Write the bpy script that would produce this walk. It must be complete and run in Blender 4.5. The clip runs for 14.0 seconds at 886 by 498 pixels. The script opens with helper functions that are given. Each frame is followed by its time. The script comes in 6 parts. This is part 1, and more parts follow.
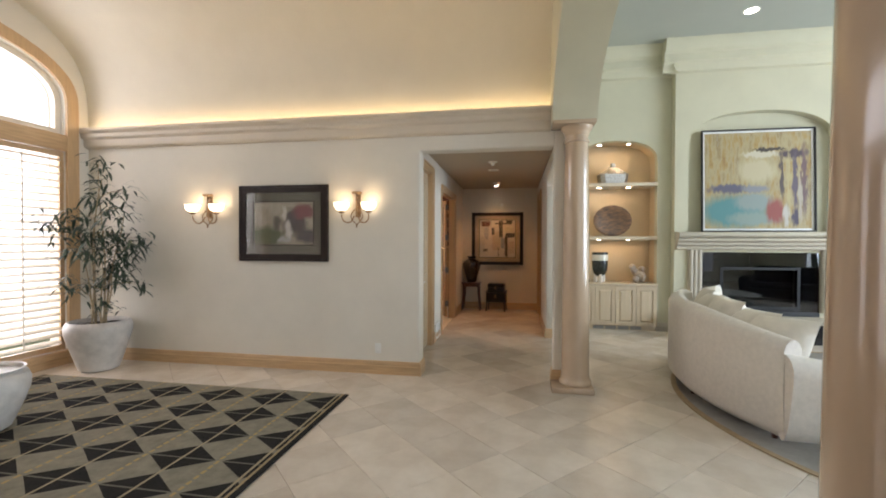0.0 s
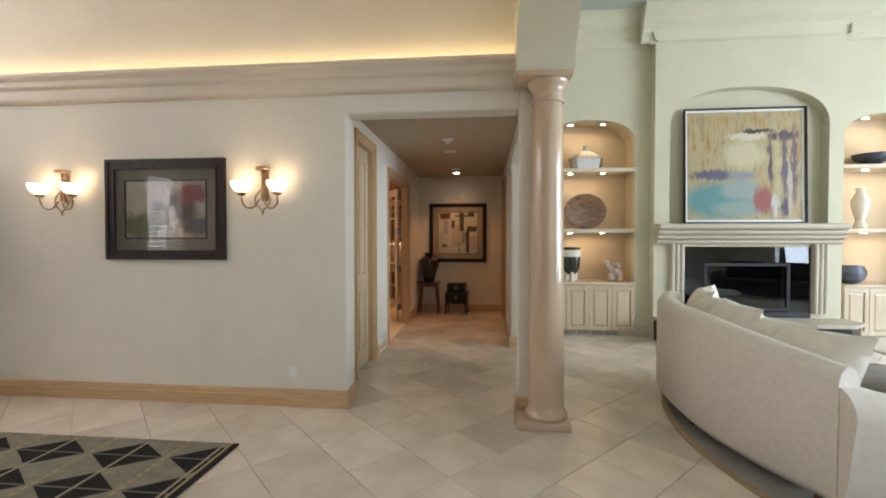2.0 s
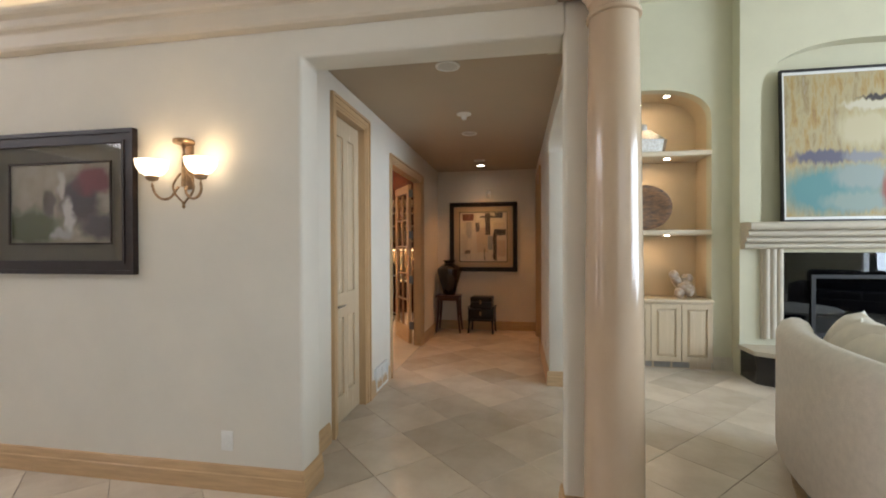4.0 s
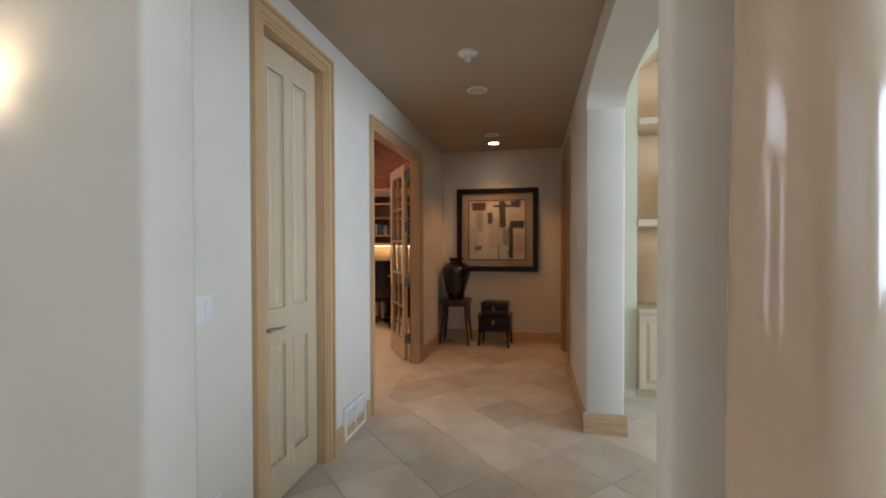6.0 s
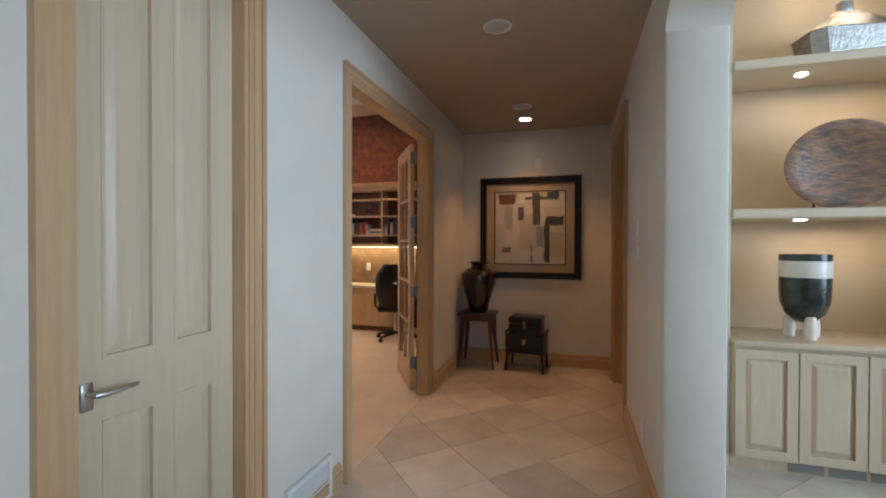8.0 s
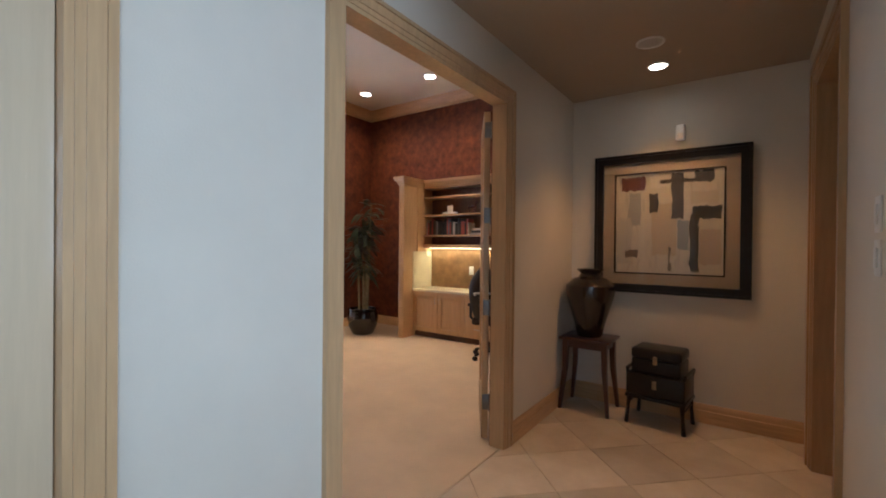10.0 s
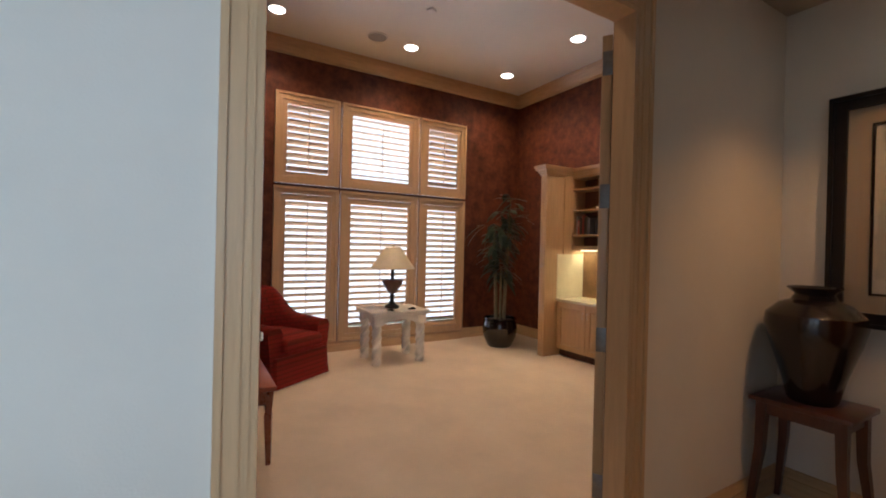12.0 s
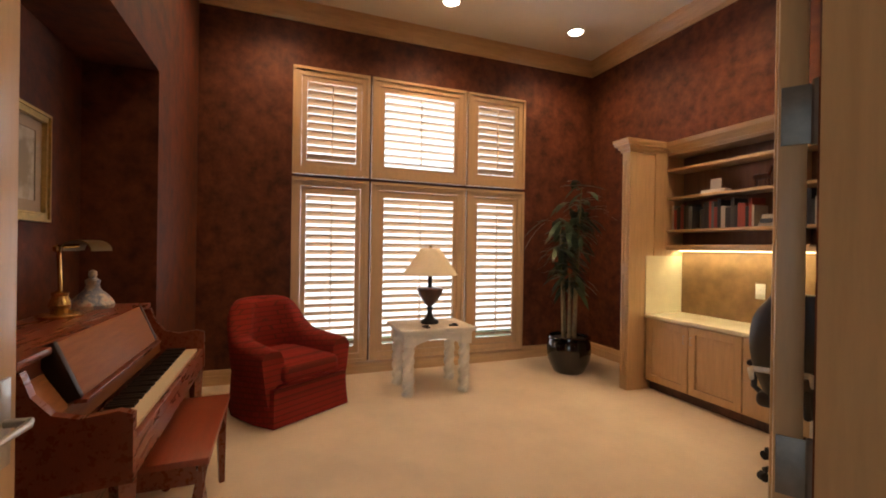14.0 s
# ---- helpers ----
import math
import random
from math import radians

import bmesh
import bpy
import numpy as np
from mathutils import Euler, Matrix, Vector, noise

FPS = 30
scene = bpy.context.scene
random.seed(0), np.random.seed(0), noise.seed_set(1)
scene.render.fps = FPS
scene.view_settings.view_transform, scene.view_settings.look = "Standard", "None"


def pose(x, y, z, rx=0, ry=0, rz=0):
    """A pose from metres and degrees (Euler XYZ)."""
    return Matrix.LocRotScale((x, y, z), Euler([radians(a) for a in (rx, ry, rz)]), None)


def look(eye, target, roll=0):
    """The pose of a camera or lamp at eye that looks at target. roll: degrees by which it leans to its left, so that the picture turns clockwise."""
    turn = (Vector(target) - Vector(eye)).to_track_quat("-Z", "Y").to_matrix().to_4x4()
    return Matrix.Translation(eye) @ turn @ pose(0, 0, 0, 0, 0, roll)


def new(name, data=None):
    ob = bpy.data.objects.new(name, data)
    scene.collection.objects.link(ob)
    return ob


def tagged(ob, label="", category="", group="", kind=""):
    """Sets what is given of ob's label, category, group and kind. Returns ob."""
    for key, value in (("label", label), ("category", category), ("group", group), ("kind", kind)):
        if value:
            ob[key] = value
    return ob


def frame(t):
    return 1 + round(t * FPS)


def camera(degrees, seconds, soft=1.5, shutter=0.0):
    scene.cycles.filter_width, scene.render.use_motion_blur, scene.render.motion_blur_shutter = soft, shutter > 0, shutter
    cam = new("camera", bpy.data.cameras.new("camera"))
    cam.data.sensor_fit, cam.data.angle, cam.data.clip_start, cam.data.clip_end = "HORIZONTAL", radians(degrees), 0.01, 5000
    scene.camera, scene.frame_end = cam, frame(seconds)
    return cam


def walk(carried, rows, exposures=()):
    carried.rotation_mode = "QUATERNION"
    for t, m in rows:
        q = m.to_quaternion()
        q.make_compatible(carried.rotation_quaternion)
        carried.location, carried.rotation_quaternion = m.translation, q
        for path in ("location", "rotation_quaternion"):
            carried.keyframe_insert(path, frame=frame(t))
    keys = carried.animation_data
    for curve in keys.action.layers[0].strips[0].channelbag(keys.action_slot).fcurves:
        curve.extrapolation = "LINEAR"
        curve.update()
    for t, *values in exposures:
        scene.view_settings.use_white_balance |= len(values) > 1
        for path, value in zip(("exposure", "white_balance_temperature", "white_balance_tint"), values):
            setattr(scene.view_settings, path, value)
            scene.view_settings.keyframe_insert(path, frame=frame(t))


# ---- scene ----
cam = camera(91.9, 14.0, soft=1.9)
METRES, EYE, TILT, LEAN, TURN = 8.0, 1.5, 0.0, 0.0, 9.7
ROWS = [
    (0.0, 0.0, 0.0, 0.0, 0.0, -0.82, -0.18),
    (0.5, 0.0111, 0.0336, -0.001, -0.6, -0.5, 0.17),
    (1.0, 0.0212, 0.0647, -0.0033, -1.59, -0.51, 0.26),
    (1.5, 0.0295, 0.0991, -0.0037, -3.14, -1.12, 0.05),
    (2.0, 0.0373, 0.1346, -0.0057, -4.18, -1.21, -0.03),
    (2.5, 0.0446, 0.1708, -0.0068, -4.14, -0.99, 0.05),
    (3.0, 0.0507, 0.2085, -0.0061, -3.12, -0.98, 0.08),
    (3.5, 0.0604, 0.2496, -0.0085, -1.45, -0.66, 0.24),
    (4.0, 0.069, 0.2939, -0.0067, 0.09, -0.42, 0.22),
    (6.5, 0.0905, 0.4789, -0.0113, 2.64, -0.94, 0.24),
    (7.0, 0.095, 0.5137, -0.0121, 3.49, -0.93, 0.31),
    (7.5, 0.0997, 0.546, -0.0128, 4.93, -0.72, 0.08),
    (10.0, 0.138, 0.7151, -0.0146, 25.67, -0.33, -0.55),
    (10.5, 0.1468, 0.7487, -0.0161, 33.22, -0.46, -0.77),
    (11.0, 0.147, 0.7805, -0.0173, 39.28, -0.52, -1.15),
    (11.5, 0.1434, 0.8148, -0.0183, 44.67, -0.41, -1.42),
    (12.0, 0.1355, 0.8472, -0.0178, 49.74, -0.24, -1.35),
    (12.5, 0.1184, 0.8782, -0.0192, 53.7, -0.08, -1.21),
    (13.0, 0.0973, 0.9062, -0.0191, 56.52, -0.27, -1.32),
    (13.5, 0.0749, 0.9315, -0.0195, 58.36, -0.28, -1.06),
    (14.0, 0.0526, 0.9533, -0.0187, 59.37, -0.15, -0.86),
]
walk(cam, [(t, pose(0, 0, EYE, TILT, LEAN, TURN) @ pose(METRES * x, METRES * y, METRES * z, 90 + pitch, roll, yaw)) for t, x, y, z, yaw, pitch, roll in ROWS],
     exposures=[(0.0, 0.08, 6400, 17), (4.0, 0.12, 6400, 17), (7.0, 0.03, 5600, 15), (10.5, 0.0, 5400, 13), (12.5, -0.12, 5450, 12), (13.2, -0.04, 5900, 11), (14.0, 0.05, 6300, 12)])

# ---- world, daylight and lamps ----
world = bpy.data.worlds.new("world")
scene.world = world
world.use_nodes = True
wn = world.node_tree.nodes
sky = wn.new("ShaderNodeTexSky")
sky.sky_type, sky.sun_disc, sky.sun_elevation, sky.sun_rotation = "NISHITA", False, radians(50), radians(200)
world.node_tree.links.new(sky.outputs[0], wn["Background"].inputs[0])
wn["Background"].inputs[1].default_value = 0.12
sun_data = bpy.data.lights.new("sun", "SUN")
sun_data.energy, sun_data.angle, sun_data.color = 1.0, radians(12), (1.0, 0.95, 0.88)
new("sun", sun_data).matrix_basis = look((0, 0, 30), (-6, 18, 0))


def area_lamp(name, eye, target, sx, sy, watts, color, shape="RECTANGLE"):
    data = bpy.data.lights.new(name, "AREA")
    data.shape, data.size, data.size_y, data.energy, data.color = shape, sx, sy, watts, color
    ob = new(name, data)
    ob.matrix_basis = look(eye, target)
    return ob


DAY = (0.86, 0.94, 1.0)
WARM = (1.0, 0.70, 0.40)
area_lamp("foyer_window_light", (-5.75, 2.55, 2.0), (0, 2.55, 1.4), 3.6, 3.4, 145, (0.98, 0.98, 1.0))
area_lamp("living_window_light", (4.6, -2.85, 2.2), (4.6, 3, 1.6), 6.0, 3.6, 45, DAY)
area_lamp("living_side_window_light", (9.24, 3.0, 2.2), (4, 3.0, 1.6), 6.0, 3.6, 830, (0.74, 0.89, 1.0))
area_lamp("office_window_light", (-5.85, 9.04, 1.7), (0, 9.04, 1.2), 2.6, 2.9, 80, (0.94, 0.97, 1.0))
area_lamp("cove_light", (-2.5, 4.63, 2.915), (-2.5, 4.45, 4.1), 5.7, 0.04, 12, (1.0, 0.72, 0.34))

# ---- materials ----


def mat(name, color, rough=0.5, metal=0.0, vary=0.0, scale=6.0, bump=0.0, bscale=60.0, dark=None, stretch=None, spec=0.5, coat=0.0, emit=None, power=0.0, rand=0.0):
    m = bpy.data.materials.new(name)
    m.use_nodes = True
    nt = m.node_tree
    p = nt.nodes["Principled BSDF"]
    p.inputs["Roughness"].default_value = rough
    p.inputs["Metallic"].default_value = metal
    p.inputs["Specular IOR Level"].default_value = spec
    p.inputs["Coat Weight"].default_value = coat
    p.inputs["Base Color"].default_value = (*color, 1)
    co = nt.nodes.new("ShaderNodeTexCoord")
    mp = nt.nodes.new("ShaderNodeMapping")
    mp.inputs["Scale"].default_value = stretch or (1, 1, 1)
    nt.links.new(co.outputs["Object"], mp.inputs["Vector"])
    if vary > 0:
        n1 = nt.nodes.new("ShaderNodeTexNoise")
        n1.inputs["Scale"].default_value, n1.inputs["Detail"].default_value, n1.inputs["Roughness"].default_value = scale, 6, 0.62
        nt.links.new(mp.outputs[0], n1.inputs["Vector"])
        ramp = nt.nodes.new("ShaderNodeValToRGB")
        lo = dark or [c * (1 - vary) for c in color]
        hi = color if dark else [min(1, c * (1 + vary * 0.6)) for c in color]
        ramp.color_ramp.elements[0].position, ramp.color_ramp.elements[1].position = 0.33, 0.68
        ramp.color_ramp.elements[0].color, ramp.color_ramp.elements[1].color = (*lo, 1), (*hi, 1)
        nt.links.new(n1.outputs["Fac"], ramp.inputs[0])
        out = ramp.outputs[0]
        if rand > 0:
            inf = nt.nodes.new("ShaderNodeObjectInfo")
            rg = nt.nodes.new("ShaderNodeMapRange")
            rg.inputs["To Min"].default_value, rg.inputs["To Max"].default_value = 1 - rand, 1 + rand * 0.6
            nt.links.new(inf.outputs["Random"], rg.inputs["Value"])
            hsv = nt.nodes.new("ShaderNodeHueSaturation")
            nt.links.new(rg.outputs[0], hsv.inputs["Value"])
            nt.links.new(out, hsv.inputs["Color"])
            out = hsv.outputs[0]
        nt.links.new(out, p.inputs["Base Color"])
        rr = nt.nodes.new("ShaderNodeMapRange")
        rr.inputs["To Min"].default_value, rr.inputs["To Max"].default_value = max(0.02, rough * 0.82), min(1, rough * 1.18)
        nt.links.new(n1.outputs["Fac"], rr.inputs["Value"])
        nt.links.new(rr.outputs[0], p.inputs["Roughness"])
    if bump > 0:
        n2 = nt.nodes.new("ShaderNodeTexNoise")
        n2.inputs["Scale"].default_value, n2.inputs["Detail"].default_value = bscale, 4
        nt.links.new(mp.outputs[0], n2.inputs["Vector"])
        b = nt.nodes.new("ShaderNodeBump")
        b.inputs["Strength"].default_value, b.inputs["Distance"].default_value = bump, 0.01
        nt.links.new(n2.outputs["Fac"], b.inputs["Height"])
        nt.links.new(b.outputs[0], p.inputs["Normal"])
    if emit:
        p.inputs["Emission Color"].default_value = (*emit, 1)
        p.inputs["Emission Strength"].default_value = power
    return m


def glass_mat(name, tint=(1, 1, 1), rough=0.0, gloss=0.4, base=0.03):
    """Thin clear pane: mostly see-through with a mirror-like sheen that grows at grazing view."""
    m = bpy.data.materials.new(name)
    m.use_nodes = True
    nt = m.node_tree
    nt.nodes.remove(nt.nodes["Principled BSDF"])
    tr, gl, mx, lw, fr = (nt.nodes.new(k) for k in ("ShaderNodeBsdfTransparent", "ShaderNodeBsdfGlossy", "ShaderNodeMixShader", "ShaderNodeLayerWeight", "ShaderNodeMath"))
    tr.inputs[0].default_value = (*tint, 1)
    gl.inputs["Roughness"].default_value = rough
    lw.inputs[0].default_value = 0.5
    fr.operation = "MULTIPLY_ADD"
    sq = nt.nodes.new("ShaderNodeMath")
    sq.operation = "POWER"
    sq.inputs[1].default_value = 3.0
    nt.links.new(lw.outputs["Facing"], sq.inputs[0])
    nt.links.new(sq.outputs[0], fr.inputs[0])
    fr.inputs[1].default_value, fr.inputs[2].default_value = gloss, base
    nt.links.new(fr.outputs[0], mx.inputs[0])
    nt.links.new(tr.outputs[0], mx.inputs[1])
    nt.links.new(gl.outputs[0], mx.inputs[2])
    nt.links.new(mx.outputs[0], nt.nodes["Material Output"].inputs[0])
    return m


M_WALL = mat("cream_wall_paint", (0.72, 0.672, 0.58), 0.75, vary=0.05, scale=1.6, bump=0.10, bscale=140, spec=0.25)
M_LWALL = mat("pale_green_cream_paint", (0.60, 0.57, 0.42), 0.75, vary=0.05, scale=1.6, bump=0.10, bscale=140, spec=0.25)
M_CEIL = mat("ceiling_paint", (0.80, 0.785, 0.72), 0.85, vary=0.04, scale=1.2, bump=0.08, bscale=160, spec=0.2)
M_VAULT = mat("vault_plaster", (0.70, 0.66, 0.57), 0.85, vary=0.06, scale=1.0, bump=0.08, bscale=120, spec=0.2)
M_TRIM = mat("painted_cornice", (0.66, 0.58, 0.47), 0.5, vary=0.05, scale=2, spec=0.3)
M_STONE = mat("cast_stone", (0.52, 0.46, 0.36), 0.55, vary=0.08, scale=8, bump=0.08, bscale=90)
M_WOOD = mat("pickled_maple", (0.56, 0.37, 0.195), 0.34, vary=0.10, scale=3.0, stretch=(14, 14, 1.2), bump=0.03, bscale=20, coat=0.15)
M_WOODH = mat("pickled_maple_rail", (0.56, 0.37, 0.195), 0.38, vary=0.16, scale=3.0, stretch=(1.2, 1.2, 14), bump=0.03, bscale=20, coat=0.15)
M_DOOR = mat("glazed_maple_door", (0.60, 0.48, 0.33), 0.26, vary=0.06, scale=2.5, stretch=(14, 14, 1.0), bump=0.03, bscale=20, coat=0.3)
M_REDWOOD = mat("mahogany", (0.21, 0.052, 0.022), 0.28, vary=0.09, scale=2.5, stretch=(2, 16, 16), bump=0.02, bscale=30, coat=0.35)
M_REDBENCH = mat("mahogany_bench", (0.27, 0.060, 0.026), 0.30, vary=0.14, scale=2.5, stretch=(2, 16, 16), bump=0.02, bscale=30, coat=0.3)
M_DKWOOD = mat("dark_cherry", (0.085, 0.028, 0.016), 0.30, vary=0.35, scale=3, stretch=(12, 12, 1.5), coat=0.3)
M_BLACK = mat("black_lacquer", (0.012, 0.009, 0.008), 0.36, vary=0.3, scale=12, bump=0.03, bscale=50, coat=0.08, spec=0.35)
M_FRAME = mat("black_brown_frame", (0.020, 0.011, 0.008), 0.42, vary=0.4, scale=14, bump=0.05, bscale=70, spec=0.3)
M_TILE = mat("limestone_tile", (0.74, 0.655, 0.545), 0.20, vary=0.12, scale=2.6, bump=0.02, bscale=40, rand=0.15, spec=0.5, dark=(0.60, 0.51, 0.405))
M_GROUT = mat("grout", (0.56, 0.48, 0.385), 0.8, vary=0.1, scale=30, bump=0.2, bscale=200)
M_CARPET = mat("cream_carpet", (0.76, 0.64, 0.49), 0.95, vary=0.08, scale=2.2, bump=0.7, bscale=420, spec=0.1)
M_LRUG = mat("grey_rug", (0.33, 0.31, 0.28), 0.95, vary=0.15, scale=5, bump=0.7, bscale=300, spec=0.1)
M_SUEDE = mat("brown_suede_wall", (0.165, 0.050, 0.022), 0.6, vary=0.5, scale=8.5, bump=0.12, bscale=40, dark=(0.058, 0.017, 0.010), spec=0.25)
M_SPLASH = mat("gold_brown_plaster", (0.26, 0.15, 0.065), 0.6, vary=0.35, scale=5, bump=0.1, bscale=50)
M_COUNTER = mat("cream_worktop", (0.72, 0.66, 0.48), 0.22, vary=0.05, scale=9)
M_HINGE = mat("dull_steel_hinge", (0.22, 0.21, 0.20), 0.42, metal=0.9, vary=0.15, scale=40)
M_WHITE = mat("white_plastic", (0.78, 0.77, 0.73), 0.35, vary=0.03, scale=20)
M_SHUT = mat("shutter_slat", (0.66, 0.48, 0.30), 0.42, vary=0.08, scale=4, stretch=(6, 1, 6))
M_SHUTW = mat("white_shutter_slat", (0.78, 0.70, 0.58), 0.45, vary=0.05, scale=4)
M_SOFA = mat("ivory_chenille", (0.72, 0.66, 0.58), 0.95, vary=0.07, scale=26, bump=0.55, bscale=170, spec=0.15)
M_PILLOW = mat("ivory_cushion", (0.73, 0.67, 0.57), 0.95, vary=0.08, scale=9, bump=0.4, bscale=220, spec=0.15)
M_BRASS = mat("brass", (0.75, 0.50, 0.18), 0.25, metal=1.0, vary=0.12, scale=30)
M_NICKEL = mat("brushed_nickel", (0.55, 0.53, 0.50), 0.32, metal=1.0, vary=0.1, scale=40)
M_BRONZE = mat("antique_bronze", (0.36, 0.24, 0.14), 0.42, metal=0.8, vary=0.3, scale=30)
M_CHINA = mat("black_glazed_china", (0.008, 0.007, 0.007), 0.10, vary=0.2, scale=8, coat=0.5)
M_POTW = mat("whitewashed_terracotta", (0.60, 0.565, 0.52), 0.4, vary=0.18, scale=7, bump=0.12, bscale=30)
M_SOIL = mat("soil", (0.05, 0.035, 0.025), 0.95, vary=0.5, scale=40, bump=0.8, bscale=60)
M_LEAF = mat("bamboo_leaf", (0.055, 0.090, 0.055), 0.45, vary=0.45, scale=9, rand=0.2)
M_LEAF2 = mat("dark_corn_plant_leaf", (0.030, 0.062, 0.034), 0.32, vary=0.4, scale=9, rand=0.2)
M_CANE = mat("cane", (0.23, 0.19, 0.10), 0.6, vary=0.3, scale=20)
M_TWIG = mat("pale_twig", (0.36, 0.28, 0.17), 0.7, vary=0.3, scale=20)
M_SHADE = mat("frosted_glass_shade", (0.9, 0.85, 0.75), 0.4, emit=(1.0, 0.80, 0.52), power=3.2)
M_LAMP = mat("downlight_lens", (0.9, 0.9, 0.9), 0.4, emit=(1.0, 0.88, 0.70), power=22.0)
M_LINEN = mat("linen_shade", (0.74, 0.62, 0.42), 0.85, vary=0.06, scale=30, bump=0.2, bscale=300)
M_PLASTER = mat("white_carved_wood", (0.74, 0.67, 0.54), 0.6, vary=0.15, scale=10, bump=0.1, bscale=60)
M_GLASS = glass_mat("clear_glass", gloss=0.28)
M_DGLASS = mat("dark_fire_glass", (0.010, 0.012, 0.016), 0.03, spec=0.9)
M_SOOT = mat("soot_black_metal", (0.012, 0.012, 0.013), 0.65, metal=0.0, vary=0.3, scale=20)
M_GRANITE = mat("black_granite", (0.012, 0.011, 0.012), 0.12, vary=0.6, scale=90)
M_DAYLIGHT = mat("bright_haze", (0.8, 0.8, 0.8), 1.0, emit=(0.94, 0.98, 1.0), power=1.5)
M_DARK = mat("dark_recess", (0.02, 0.018, 0.016), 0.8, vary=0.2, scale=10)
M_SILVER = mat("hammered_silver", (0.40, 0.38, 0.34), 0.36, metal=1.0, vary=0.25, scale=35, bump=0.4, bscale=60)
M_GOLD = mat("gold_leaf", (0.62, 0.45, 0.18), 0.35, metal=0.9, vary=0.2, scale=30)
M_MATG = mat("grey_green_mount", (0.125, 0.118, 0.092), 0.85, vary=0.06, scale=40)
M_MATB = mat("taupe_mount", (0.36, 0.29, 0.21), 0.85, vary=0.06, scale=40)

# ---- mesh helpers ----


def box(bm, x0, x1, y0, y1, z0, z1, m=None):
    vs = bmesh.ops.create_cube(bm, size=1.0)["verts"]
    t = Matrix.LocRotScale(((x0 + x1) / 2, (y0 + y1) / 2, (z0 + z1) / 2), None, (abs(x1 - x0), abs(y1 - y0), abs(z1 - z0)))
    bmesh.ops.transform(bm, matrix=(m @ t) if m else t, verts=vs)
    return bm


def B(x0, x1, y0, y1, z0, z1, bev=0.0, seg=2):
    bm = box(bmesh.new(), x0, x1, y0, y1, z0, z1)
    return soft(bm, bev, seg) if bev else bm


def soft(bm, w, seg=2):
    bmesh.ops.bevel(bm, geom=[e for e in bm.edges if e.calc_face_angle(0) > 0.6], offset=w, segments=seg, profile=0.5, affect="EDGES", clamp_overlap=True)
    return bm


def lathe(bm, prof, seg=32, m=None, a0=0.0, a1=360.0):
    """Turns a profile of (radius, height) round z."""
    full = abs(a1 - a0) >= 360
    n = seg if full else seg + 1
    rings = []
    for r, z in prof:
        ring = []
        for i in range(n):
            a = radians(a0 + (a1 - a0) * i / seg)
            v = Vector((r * math.cos(a), r * math.sin(a), z))
            ring.append(bm.verts.new((m @ v) if m else v))
        rings.append(ring)
    for a, b in zip(rings, rings[1:]):
        for i in range(seg):
            j = (i + 1) % n
            bm.faces.new((a[i], a[j], b[j], b[i]))
    if full:
        if prof[0][0] > 0.002:
            bm.faces.new(rings[0][::-1])
        if prof[-1][0] > 0.002:
            bm.faces.new(rings[-1])
    return bm


def L(prof, seg=32, m=None):
    return lathe(bmesh.new(), prof, seg, m)


def tube(bm, pts, r, seg=8):
    """A round bar along points; r is one radius or one for each point."""
    pts = [Vector(p) for p in pts]
    rs = r if isinstance(r, (list, tuple)) else [r] * len(pts)
    rings = []
    for i, p in enumerate(pts):
        d = (pts[min(i + 1, len(pts) - 1)] - pts[max(i - 1, 0)]).normalized()
        q = d.to_track_quat("Z", "Y")
        rings.append([bm.verts.new(p + q @ Vector((rs[i] * math.cos(2 * math.pi * k / seg), rs[i] * math.sin(2 * math.pi * k / seg), 0))) for k in range(seg)])
    for a, b in zip(rings, rings[1:]):
        for k in range(seg):
            bm.faces.new((a[k], a[(k + 1) % seg], b[(k + 1) % seg], b[k]))
    bm.faces.new(rings[0][::-1])
    bm.faces.new(rings[-1])
    return bm


def T(pts, r, seg=8):
    return tube(bmesh.new(), pts, r, seg)


def prism(bm, outline, axis, a, b):
    """A flat outline (list of pairs) pushed out along an axis from a to b."""
    def at(p, d):
        return {"x": (d, p[0], p[1]), "y": (p[0], d, p[1]), "z": (p[0], p[1], d)}[axis]
    v0 = [bm.verts.new(at(p, a)) for p in outline]
    v1 = [bm.verts.new(at(p, b)) for p in outline]
    n = len(outline)
    for i in range(n):
        bm.faces.new((v0[i], v0[(i + 1) % n], v1[(i + 1) % n], v1[i]))
    bm.faces.new(v0[::-1])
    bm.faces.new(v1)
    bmesh.ops.recalc_face_normals(bm, faces=bm.faces)
    return bm


def ring(bm, outer, inner, axis, a, b, closed=True):
    """A frame between two outlines of equal length, pushed out along an axis."""
    def at(p, d):
        return {"x": (d, p[0], p[1]), "y": (p[0], d, p[1]), "z": (p[0], p[1], d)}[axis]
    n = len(outer)
    vs = [[bm.verts.new(at(p, d)) for p in o] for o in (outer, inner) for d in (a, b)]
    oa, ob, ia, ib = vs
    for i in range(n if closed else n - 1):
        j = (i + 1) % n
        for q in ((oa[i], oa[j], ob[j], ob[i]), (ia[j], ia[i], ib[i], ib[j]), (oa[j], oa[i], ia[i], ia[j]), (ob[i], ob[j], ib[j], ib[i])):
            bm.faces.new(q)
    if not closed:
        for i in (0, n - 1):
            bm.faces.new((oa[i], ob[i], ib[i], ia[i]))
    bmesh.ops.recalc_face_normals(bm, faces=bm.faces)
    return bm


def rect(a0, a1, b0, b1):
    return [(a0, b0), (a1, b0), (a1, b1), (a0, b1)]


